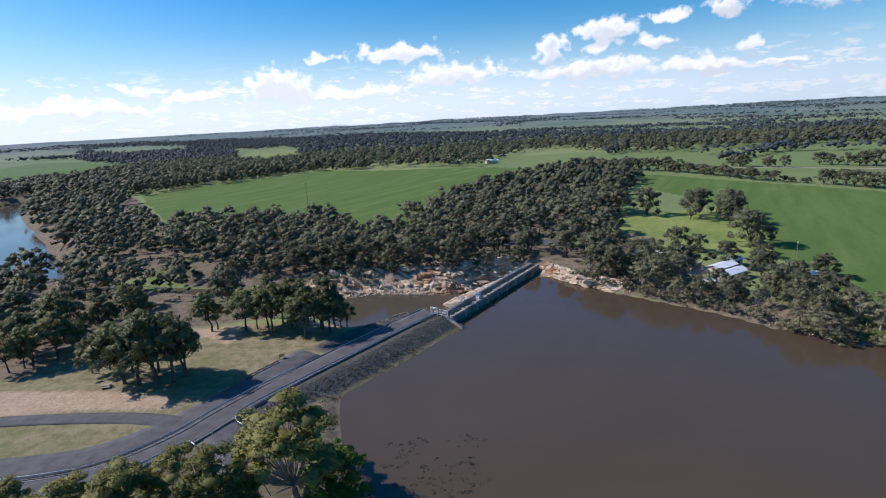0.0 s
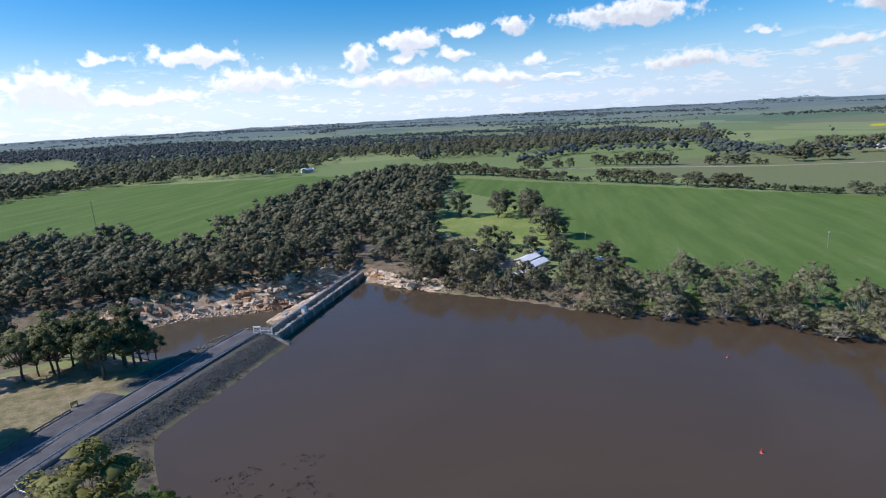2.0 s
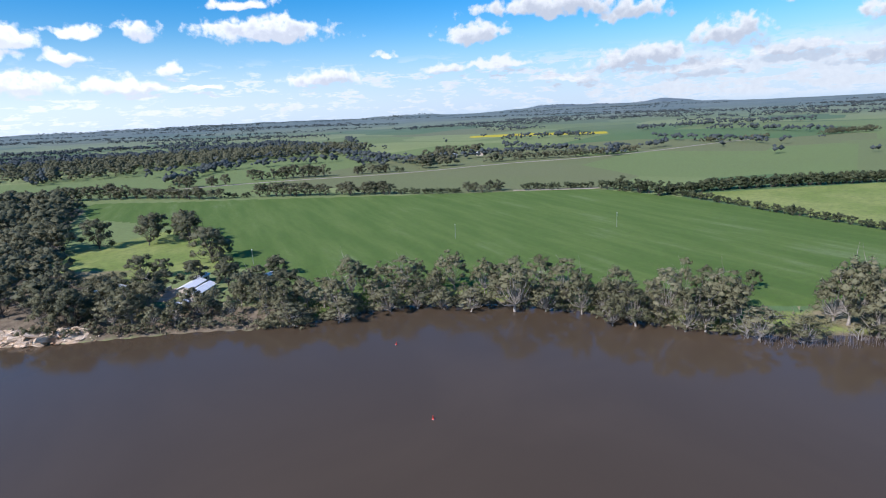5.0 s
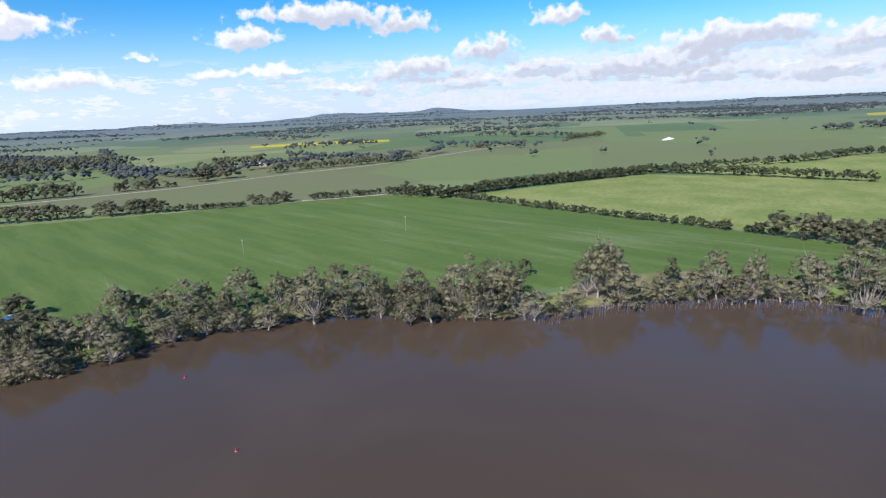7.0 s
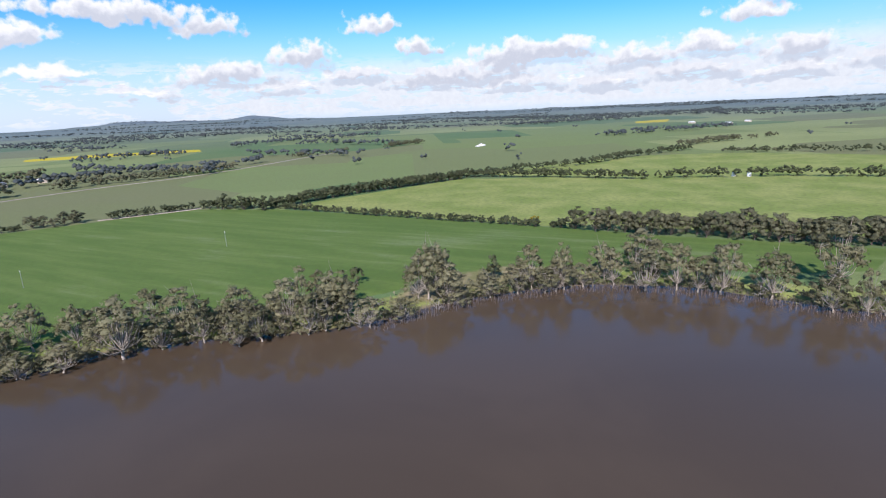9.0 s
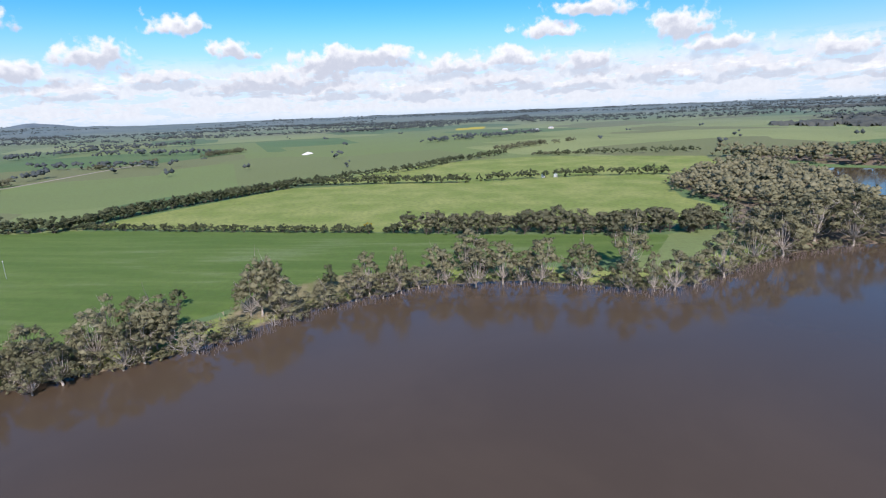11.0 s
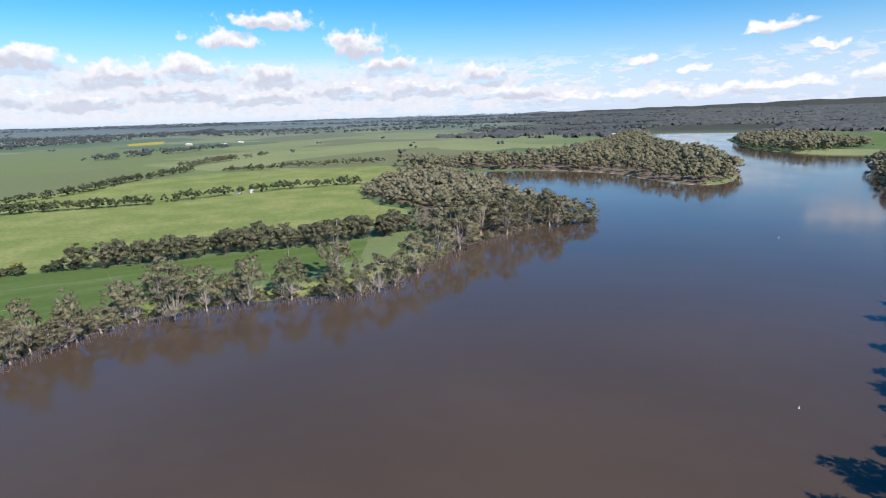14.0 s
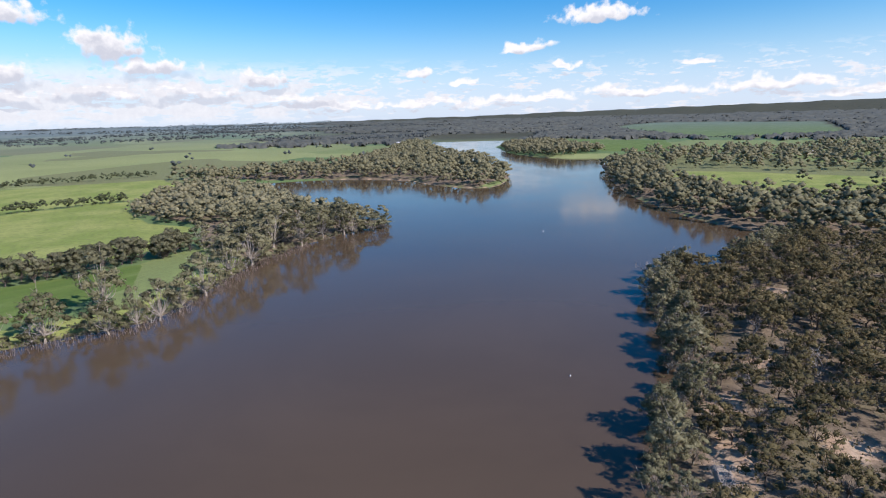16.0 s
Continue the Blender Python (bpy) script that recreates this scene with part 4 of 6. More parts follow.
spit = scatter([(150, -168), (150, -196), (150, -235), (132, -276), (124, -296), (134, -308), (160, -311), (190, -324), (220, -349), (250, -381), (290, -413), (346, -427), (356, -395), (340, -340), (308, -289), (262, -260), (226, -256), (205, -262), (183, -212), (168, -196)], 8.2, 0.95, -0.8)
spit = spit[np.hypot(spit[:, 0] - 124, spit[:, 1] + 297) > 12]
stand("woodland", spit, "gum", 225, M_GUM, "grey-green gums crowding the spit", "gums of the spit", tall=(0.6, 1.0))
for x, y in row([(247, -82), (235, -103), (222, -133), (207, -156), (194, -178), (184, -203)], 2.9, 2.2):
    plant("bush_gum", x, y, rng.uniform(7, 11), "trees of the field edge", "dark gum in the strip along the field")
spots = scatter([(334, -484), (288, -514), (230, -522), (195, -515), (166, -487), (111, -456), (96, -482), (100, -545), (128, -655), (203, -790), (290, -912), (400, -1200), (440, -1180), (380, -900), (330, -700), (370, -560), (440, -470), (380, -440)], 13.5, 0.95, 2.0)
wood("woodland", spots, "far_gum", M_GUM, "grey-green gums on the far spit", (0.8, 1.25))
# west bank
west = scatter([(-7, -72), (-13, -118), (-16, -140), (-13.5, -169), (-15.5, -205), (-20, -229), (-41, -235), (-54, -256), (-80, -295), (-125, -260), (-100, -160), (-70, -105), (-45, -72)], 5.6, 0.76, 0.2)
hole = [np.array(q, float) for q in ([(-17, -76), (-16, -97), (-23, -97), (-23, -76)], [(-32, -198), (-35, -213), (-47, -214), (-47, -200)], [(-44, -182), (-50, -198), (-58, -195), (-54, -182)], [(-30, -138), (-40, -140), (-40, -150), (-30, -148)],
                                       [(-19, -107), (-21, -120), (-27, -120), (-27, -107)], [(-35, -92), (-38, -105), (-46, -104), (-44, -92)])]
for q in hole:
    west = west[away(q, west[:, 0], west[:, 1], 5.0) > 0]
for x, y in west:
    edge = float(away(LAKE, np.array([x]), np.array([y]), 30.0)[0])
    plant("gum" if edge < 8 else "scrub", x, y, rng.uniform(6, 9.5) if edge < 8 else rng.uniform(4.4, 7.4), "gums of the west bank",
          "grey-green gum leaning over the west shore" if edge < 8 else "thin olive gum in the west bank scrub")
for x, y in row([(-9, -74), (-15, -118), (-18, -140), (-16, -169), (-18, -205), (-23, -229)], 6.8, 2.0):
    plant("gum", x, y, rng.uniform(5, 10.5), "gums of the west bank", "grey-green gum leaning over the west shore")
wood("woodland", scatter([(-83, -294), (-60, -316), (-41, -347), (-28, -387), (-16, -413), (-2, -490), (7, -580), (14, -690), (-20, -690), (-48, -612), (-36, -505), (-85, -425), (-119, -390), (-180, -400), (-220, -330), (-130, -262)], 10.5, 0.95, 2.0),
     "far_gum", M_GUM, "grey-green gums along the far west shore", (0.75, 1.15))
wood("woodland", np.vstack([scatter([(-14, -720), (-55, -632), (-200, -575), (-330, -600), (-480, -1000), (-320, -1020), (-270, -920), (-180, -920), (-90, -850), (0, -830)], 18, 0.8, 3.0),
     scatter([(162, -890), (214, -1065), (130, -1130), (10, -880), (75, -800)], 11, 0.9, 2.0)]), "far_gum", M_GUM, "gum woodland beyond the west paddock", (0.8, 1.2))
for x, y in scatter([(-120, -520), (-200, -500), (-190, -440), (-120, -470)], 28, 0.5):
    wood("paddock_tree", np.array([[x, y]]), "far_gum", M_BUSH, "lone dark tree in a green paddock", (0.7, 1.0))

for line, gap, tall in (([(47, 196), (55, 184), (68, 168), (85, 150), (95, 131), (112, 122), (127, 113), (143, 88), (148.5, 60), (150.5, 26), (160, 4)], 2.7, (1.8, 4.2)),
                        ([(168, -8), (174, -30), (178.5, -52), (174, -76), (165, -95), (153, -108), (140, -121), (138, -150), (149, -196), (146, -236), (133, -276), (126, -293)], 3.6, (1.8, 4.5))):
    for x, y in row(line, gap, 0.9):
        plant("shrub", x, y, rng.uniform(*tall), "shrubs of the east shore", "low grey-green shrub at the flooded edge")

wood("woodland", row([(126, -297), (135, -307), (160, -310), (190, -323), (220, -348), (250, -380), (290, -412), (344, -428)], 3.0, 1.2), "mid_gum", M_GUM, "low gums and shrubs at the spit's edge", (0.28, 0.5), False)
for x, y in row([(-50, 210), (-30, 213), (-12, 212), (2, 209), (12, 216), (24, 221), (36, 217)], 2.6, 1.6):
    plant("shrub" if rng.uniform() < 0.6 else "bush_gum", x, y, rng.uniform(2.5, 6.5), "shrubs above the rock face", "olive shrub rooted on the sandstone ledges")

# hedges and windbreaks between the fields
for line, gap, spread, kind, tall, skip in [
    ([(376, 138), (368, 112), (358, 92)], 3.2, 3.5, "windbreak", (5, 9), 0.0),
    ([(364, 92), (410, 44), (473, -44)], 2.5, 1.0, "windbreak", (6, 8), 0.0),
    ([(360, 86), (314, 18), (279, -35), (252, -78)], 2.5, 0.7, "windbreak", (2.6, 4.6), 0.06)]:
    for x, y in row(line, gap, spread, skip):
        t = rng.uniform(*tall)
        plant(kind, x, y, t, "trees of the field hedges", "", max(1.7, 0.5 * t))
plant("wattle", 268, -60, 4, "", "")
plant("bush_gum", 252, -76, 10, "trees of the field hedges", "rounded dark tree at the end of a hedge")
wood("windbreak", np.vstack([row([(473, -44), (503, -94), (531, -170), (595, -250), (640, -330)], 3.4, 1.8), row([(484, -45), (450, -116), (410, -179)], 2.2, 1.1), row([(412, -188), (386, -275), (355, -332)], 3.2, 1.1, 0.08),
                             row([(583, -337), (560, -390), (485, -505)], 4, 1.3, 0.15)]), "far_pine", M_PINE, "dark windbreak trees between paddocks", (0.75, 1.1))
# tree rows and clumps of the farms: from and to in plan, height
FARM_ROWS = [(178, 537, 215, 483, 13), (215, 483, 239, 393, 10), (245, 394, 256, 379, 5.3), (258, 372, 289, 313, 11), (290, 308, 308, 272, 11), (308, 272, 328, 225, 5),
             (331, 225, 347, 202, 8.2), (351, 189, 377, 149, 5.7), (274, 524, 283, 505, 13.5), (289, 500, 302, 481, 11.7), (341, 502, 350, 484, 14), (355, 483, 390, 439, 14),
             (413, 423, 440, 395, 10.6), (441, 388, 447, 384, 6)]
for x0, y0, x1, y1, t in FARM_ROWS:
    for x, y in row([(x0, y0), (x1, y1)], 0.42 * t + 1, 0.16 * t):
        plant("bush_gum" if t > 6 else "windbreak", x, y, t * rng.uniform(0.65, 0.95), "trees of the farm lane", "dark rounded tree along the farm lane", t * rng.uniform(0.36, 0.5))
FARM_CLUMPS = [(470, 384, 509, 363, 16), (500, 400, 590, 430, 15), (584, 452, 654, 413, 17), (544, 333, 565, 323, 13), (572, 323, 635, 255, 11), (643, 254, 700, 217, 10), (842, 174, 850, 149, 8),
               (893, 129, 924, 101, 8), (987, 40, 1051, -26, 11), (698, -345, 717, -385, 9), (724, -393, 746, -451, 9.5), (757, -473, 752, -481, 8), (785, -514, 787, -529, 9), (601, -345, 570, -398, 4.6)]
for x0, y0, x1, y1, t in FARM_CLUMPS:
    wood("farm_trees", row([(x0, y0), (x1, y1)], 0.33 * t, 0.3 * t), "far_gum", M_BUSH, "dark trees round a farm and along its lane", (t / 13.5 * 0.75, t / 13.5 * 1.05))

# the far plain: tree belts from and to in plan
BELTS_NEAR = [(920, 530, 961, 492), (960, 485, 1059, 403), (1157, 410, 1393, 254), (1393, 254, 1478, 84), (1023, -351, 1097, -533), (1057, -514, 1126, -668), (1672, -333, 1854, -734), (1690, -284, 1720, -660),
              (631, 1671, 766, 1156), (602, 894, 766, 755), (447, 1639, 580, 1540), (997, -1434, 930, -1644), (709, -1382, 529, -1606), (217, 1705, 585, 1545), (495, 1507, 882, 1399), (464, 754, 704, 662)]
BELTS_FAR = [(-1688, 2180, -1277, 2225), (-1711, 2543, -631, 2309), (863, 2013, 1114, 1407), (-1780, 2302, -1306, 2763), (287, 1111, 513, 1053), (793, 1625, 1146, 1274),
             (-103, 3640, 859, 2316), (735, 2660, 1290, 2010), (1748, 3299, 1900, 1653), (1435, 1250, 1721, 769), (2066, 1175, 1856, 295), (1713, 1193, 1874, 685),
             (2541, 1761, 2579, 565), (2439, 771, 2161, -385), (2640, -205, 2035, -1206), (1949, -747, 1656, -1460), (1915, 108, 1715, -427), (2764, 150, 2129, -743),
             (2378, -386, 1753, -1275), (2168, -997, 1495, -1955), (973, -1388, 832, -1494), (687, -1352, 462, -1491), (2346, -1871, 1628, -2524), (1781, -2280, 779, -2706)]


def far_plain():
    big = np.vstack([
        scatter([(-164, 752), (-53, 684), (47, 638), (104, 819), (202, 926), (230, 747), (311, 723), (452, 714), (565, 704), (582, 920), (429, 1304), (208, 1634), (-154, 2104), (-620, 2263), (-1114, 2349), (-367, 1328)], 18, 0.9),
        scatter([(181, 1128), (224, 984), (365, 926), (473, 768), (549, 725), (635, 631), (702, 670), (900, 1182)], 16, 0.85),
        scatter([(-560, 705), (-480, 690), (-290, 530), (-198, 665), (-150, 715), (-300, 900), (-480, 905)], 11, 0.92),
        scatter([(-525, 972), (-436, 836), (-237, 640), (-185, 722), (-95, 700), (-113, 826), (-233, 941), (-332, 925), (-509, 1410), (-755, 1585), (-909, 1522), (-1179, 1515), (-928, 1432)], 12, 0.92),
        scatter([(-1000, 1560), (-760, 1620), (-560, 1480), (-350, 1650), (-900, 2500), (-1500, 2400)], 24, 0.9)])
    for name in ("crop", "stubble"):
        for q in FIELDS[name]:
            big = big[away(np.array(q, float), big[:, 0], big[:, 1], 20.0) > 3]
    lines = []
    for _ in range(80):
        r, b = math.exp(rng.uniform(math.log(700), math.log(4500))), radians(rng.uniform(-46, 160))
        r = r if b < radians(86) else max(r, 1500 + 0.5 * r)
        c = np.array([r * math.sin(b), r * math.cos(b)])
        g = radians(33 + 90 * rng.integers(2) + rng.normal(0, 6))
        half = rng.uniform(50, 190) * (0.6 + r / 2200)
        d = np.array([math.sin(g), math.cos(g)]) * half
        lines.append(row([c - d, c + d], 4.0 + r / 420, 2 + r / 260 * rng.uniform(0.2, 1.8), rng.uniform(0.0, 0.12)))
    for x0, y0, x1, y1 in BELTS_NEAR + BELTS_FAR:
        r = math.hypot(x0 + x1, y0 + y1) / 2
        lines.append(row([(x0, y0), (x1, y1)], 2.6 + r / 700, 5 + r / 160, 0.02))
    for _ in range(70):
        r, b = rng.uniform(2100, 4550), radians(rng.uniform(-46, 150))
        c = np.array([r * math.sin(b), r * math.cos(b)])
        g = b + radians(90 + rng.normal(0, 14))
        d = np.array([math.sin(g), math.cos(g)]) * rng.uniform(120, 520)
        lines.append(row([c - d, c + d], 13, rng.uniform(5, 20), 0.03))
    lone = []
    for _ in range(90):
        r, b = math.exp(rng.uniform(math.log(620), math.log(3800))), radians(rng.uniform(-46, 165))
        lone.append((r * math.sin(b), r * math.cos(b)))
    rest = np.vstack(lines + [np.array(lone)])
    keep = np.ones(len(rest), bool)
    for name in ("crop", "paddock", "canola"):
        for q in FIELDS[name]:
            keep &= away(np.array(q, float), rest[:, 0], rest[:, 1], 80.0) > (60 if name == "canola" else 4)
    rest = dry(rest[keep], 10.0)
    south = []
    for _ in range(1800):
        r, b = math.exp(rng.uniform(math.log(1250), math.log(4300))), radians(rng.uniform(152, 208))
        south.append((r * math.sin(b), r * math.cos(b)))
    south = dry(np.array(south), 12.0)
    rest, south = [p[np.hypot(p[:, 0], p[:, 1]) < 4500] for p in (rest, south)]
    for q in FIELDS["crop"]:
        south = south[away(np.array(q, float), south[:, 0], south[:, 1], 20.0) > 4]
    near = np.hypot(big[:, 0], big[:, 1]) < 1100
    wood("far_woods", big[near], "far_gum", M_BUSH, "dark band of river woods beyond the fields", (0.8, 1.25), False)
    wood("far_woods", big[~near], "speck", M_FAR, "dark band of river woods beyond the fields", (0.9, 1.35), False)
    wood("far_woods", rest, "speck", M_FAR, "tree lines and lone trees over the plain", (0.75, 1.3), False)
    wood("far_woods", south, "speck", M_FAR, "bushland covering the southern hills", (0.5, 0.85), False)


far_plain()


def bush_canopy():
    """The closed canopy of the southern bush, crown beside crown."""
    ang = np.radians(np.arange(141, 208, 0.2))
    rad = 1230 * 1.015 ** np.arange(0, 82)
    a, r = np.meshgrid(ang, rad)
    a, r = a + rng.normal(0, 0.0008, a.shape), r * (1 + rng.normal(0, 0.003, r.shape))
    x, y = (r * np.sin(a)).ravel(), (r * np.cos(a)).ravel()
    ok = (away(LAKE, x, y, 40.0) > 16) & (away(POND, x, y, 40.0) > 20)
    for q in FIELDS["crop"] + FIELDS["paddock"]:
        ok &= away(np.array(q, float), x, y, 40.0) > 8
    bearing = np.degrees(a.ravel())
    ok &= (bearing - 149 + 7 * np.sin(r.ravel() / 190) + 4 * np.sin(r.ravel() / 67)) > 0
    ok &= (r.ravel() > 1260 + 60 * np.sin(bearing * 1.9) + 40 * np.sin(bearing * 5.3))
    gap = np.sin(x / 83 + 1.3 * np.sin(y / 120)) * np.sin(y / 101 + 1.1 * np.sin(x / 90))
    n = len(ang)
    ok = (ok & (gap < 0.82)).reshape(len(rad), n)
    inner = ok.copy()
    for axis in (0, 1):
        inner &= np.roll(ok, 1, axis) & np.roll(ok, -1, axis)
    top = np.where(inner, rng.uniform(2.5, 8.0, ok.shape), np.where(ok, 0.1, -0.5)).ravel()
    i = (np.arange(len(rad) - 1)[:, None] * n + np.arange(n - 1)[None]).ravel()
    f = np.stack([i, i + 1, i + n + 1, i + n], 1)
    f = f[(top[f] > 0).all(1)][:, ::-1]
    tagged(link_mesh("far_woods", np.stack([x, y, height(x, y) + top], 1), f, M_CANOPY), "dark unbroken canopy of the southern bush", "trees", kind="stuff")


M_CANOPY = simple("bush_canopy", (0.065, 0.074, 0.066), (0.12, 0.125, 0.1), 0.03, 0.9, 0.2, 0.5, fine=5.0, specular=0.1)
bush_canopy()

# ---------------------------------------------------------------- roads


def ribbon(name, line, width, lift, mat, label, category="road", level=None, flat=False):
    q = np.array(line, float)
    seg = np.linalg.norm(np.diff(q, axis=0), axis=1)
    at = np.concatenate([[0], np.cumsum(seg)])
    s = np.arange(0, at[-1] + 1, 2.0).clip(0, at[-1])
    p = np.stack([np.interp(s, at, q[:, 0]), np.interp(s, at, q[:, 1])], 1)
    t = np.gradient(p, axis=0)
    t /= np.linalg.norm(t, axis=1)[:, None] + 1e-9
    out = np.stack([t[:, 1], -t[:, 0]], 1)
    side = np.linspace(-0.5, 0.5, 5)
    v = []
    for u in side:
        w = p + out * u * width
        z = height(w[:, 0], w[:, 1]) if level is None else np.full(len(w), level)
        v.append(np.column_stack([w, z + lift + 0.05 * (0.25 - u * u)]))
    v = np.array(v)
    if flat:
        v[:, :, 2] = v[:, :, 2].max(0)[None]
    n = v.shape[1]
    top = v.reshape(-1, 3)
    faces = [(a * n + i, (a + 1) * n + i, (a + 1) * n + i + 1, a * n + i + 1) for a in range(4) for i in range(n - 1)]
    skirt = np.vstack([v[0] - (0, 0, 0.3), v[-1] - (0, 0, 0.3)])
    m = len(top)
    faces += [(i + 1, m + i + 1, m + i, i) for i in range(n - 1)] + [(4 * n + i, m + n + i, m + n + i + 1, 4 * n + i + 1) for i in range(n - 1)]
    return tagged(link_mesh(name, np.vstack([top, skirt]), faces, mat, shade=False), label, category, kind="structure")


ribbon("road", CREST_ROAD, 7.2, 0.12, M_ASPHALT, "grey sealed road along the dam crest", flat=True)
ribbon("road_side", rounded([(-130, 84), (-95, 87.5), (-78, 88.2), (-66, 90.5), (-57.5, 98), (-50.5, 108), (-44.5, 118), (-40, 127), (-36, 134)], 2, False), 7.6, 0.1, M_ASPHALT, "worn sealed side road beside the dam road")
ribbon("road_picnic", rounded([(-56, 101.5), (-60, 103), (-70, 105), (-95, 106), (-140, 104)], 2, False), 4.2, 0.14, M_ASPHALT, "narrow sealed road to the picnic ground")
ribbon("road_lookout", rounded([(-46, 99), (-41, 93), (-38, 88), (-37, 82)], 2, False), 8.0, 0.1, M_ASPHALT, "sealed lookout parking by the dam")
ribbon("road_farm", rounded([(250, 520), (297, 487), (361, 442), (436, 370), (539, 311), (603, 256), (726, 192), (900, 120)], 2, False), 4.0, 0.2, M_GRAVEL, "pale gravel farm lane")
ribbon("road_field", rounded([(350, 196), (372, 150), (378, 143)], 1, False), 3.5, 0.2, M_GRAVEL, "pale farm track at a field corner")
ribbon("road_car_park", rounded([(20, 250), (40, 244), (62, 240)], 1, False), 12.0, 0.2, M_ASPHALT, "grey car park in the wood")
ribbon("road_bush", rounded([(-21, -66), (-20, -80), (-19.5, -92)], 1, False), 2.6, 0.2, M_GRAVEL, "sandy bush track on the west bank")

# ---------------------------------------------------------------- helpers for built things


def box(bm, lo, hi, m=None):
    """Adds a box between two corners, moved by m."""
    made = bmesh.ops.create_cube(bm, size=1.0)["verts"]
    lo, hi = Vector(lo), Vector(hi)
    for v in made:
        v.co = Vector([lo[i] + (v.co[i] + 0.5) * (hi[i] - lo[i]) for i in range(3)])
        if m is not None:
            v.co = m @ v.co
    return made


def rod(bm, a, b, r, sides=8, taper=1.0):
    a, b = Vector(a), Vector(b)
    turn = (b - a).to_track_quat("Z", "Y").to_matrix().to_4x4()
    m = Matrix.Translation((a + b) / 2) @ turn
    return bmesh.ops.create_cone(bm, cap_ends=True, segments=sides, radius1=r, radius2=r * taper, depth=(b - a).length, matrix=m)["verts"]


def part(name, bm, mat, parent=None, label="", bevel=0.0):
    if bevel:
        bmesh.ops.bevel(bm, geom=[e for e in bm.edges if e.is_manifold and e.calc_face_angle(0) > 0.6], offset=bevel, segments=1, affect="EDGES")
    me = bpy.data.meshes.new(name)
    bm.normal_update()
    bm.to_mesh(me)
    bm.free()
    me.materials.append(mat)
    ob = new(name, me)
    ob.parent = parent
    if label:
        ob["label"] = label
    return ob


def thing(name, m, label, category, group=""):
    root = new(name)
    root.matrix_basis = m
    return tagged(root, label, category, group)


def ground_at(x, y):
    return float(height(np.array([x]), np.array([y]))[0])


M_BLUE = simple("faded_blue_paint", (0.05, 0.14, 0.24), (0.09, 0.2, 0.32), 1.0, 0.5)
M_ROOF = simple("white_sheet_roof", (0.74, 0.75, 0.75), (0.86, 0.86, 0.86), 0.5, 0.35, 0.15, 0.02)
M_WALL = simple("pale_render", (0.45, 0.38, 0.3), (0.6, 0.53, 0.44), 0.6, 0.85)
M_GLASS = simple("dark_window_glass", (0.02, 0.025, 0.03), (0.04, 0.045, 0.05), 0.5, 0.08, 0.0, 0.01, specular=0.6)
M_PAVING = simple("terracotta_paving", (0.42, 0.28, 0.2), (0.55, 0.42, 0.32), 0.5, 0.85)
M_TIMBER = simple("weathered_timber", (0.1, 0.085, 0.07), (0.22, 0.19, 0.16), 1.2, 0.9)
M_RED = simple("red_buoy_plastic", (0.45, 0.03, 0.02), (0.6, 0.06, 0.04), 1.5, 0.4)


def sandstone():
    """Tilted beds of cream and rust-coloured sandstone."""
    m, k = material("ochre_sandstone")
    p = k.add("ShaderNodeNewGeometry").outputs["Position"]
    bed = k.add("ShaderNodeMapping", Vector=p)
    bed.inputs["Rotation"].default_value = (radians(22), radians(-18), 0)
    bed.inputs["Scale"].default_value = (0.25, 0.25, 2.4)
    beds, fine, patch = k.noise(bed.outputs[0], 1.0, 4.0, 0.6), k.noise(p, 1.6, 5.0, 0.7), k.noise(p, 0.11, 3.0)
    c = k.mix(k.ramp(beds, 0.35, 0.65), (0.42, 0.31, 0.2), (0.74, 0.6, 0.45))
    c = k.mix(k.math("MULTIPLY", k.ramp(patch, 0.52, 0.62), 0.75), c, (0.33, 0.17, 0.075))
    c = k.mix(k.math("MULTIPLY", k.ramp(fine, 0.5, 0.66), 0.55), c, (0.15, 0.115, 0.085))
    finish(k, c, 0.95, k.math("ADD", fine, beds), 0.8, 0.25, specular=0.1)
    return m


M_STONE = sandstone()
M_RUBBLE = simple("dark_rubble_stone", (0.09, 0.082, 0.07), (0.225, 0.205, 0.175), 0.3, 0.95, 0.5, 0.1, fine=8.0)
M_WHITE_LINE = simple("road_marking_paint", (0.2, 0.2, 0.195), (0.4, 0.4, 0.38), 0.8, 0.8)
M_LIME = simple("pale_lime_heap", (0.62, 0.6, 0.56), (0.78, 0.76, 0.72), 0.2, 0.95)
M_WEED = simple("drowned_weed", (0.02, 0.018, 0.012), (0.05, 0.045, 0.03), 1.0, 0.9)
M_SIGN = simple("ochre_sign_stone", (0.42, 0.3, 0.12), (0.55, 0.42, 0.2), 0.8, 0.85)

M_DECK = simple("stained_concrete", (0.15, 0.132, 0.108), (0.31, 0.28, 0.235), 0.35, 0.9, 0.4, 0.04, fine=6.0)

# ---------------------------------------------------------------- the dam
ALONG = (WEIR_B - WEIR_A) / np.linalg.norm(WEIR_B - WEIR_A)
ACROSS = np.array([ALONG[1], -ALONG[0]])         # towards the lake
LENGTH = float(np.linalg.norm(WEIR_B - WEIR_A))
WEIR = Matrix(((ALONG[0], ACROSS[0], 0, WEIR_A[0]), (ALONG[1], ACROSS[1], 0, WEIR_A[1]), (0, 0, 1, 0), (0, 0, 0, 1)))


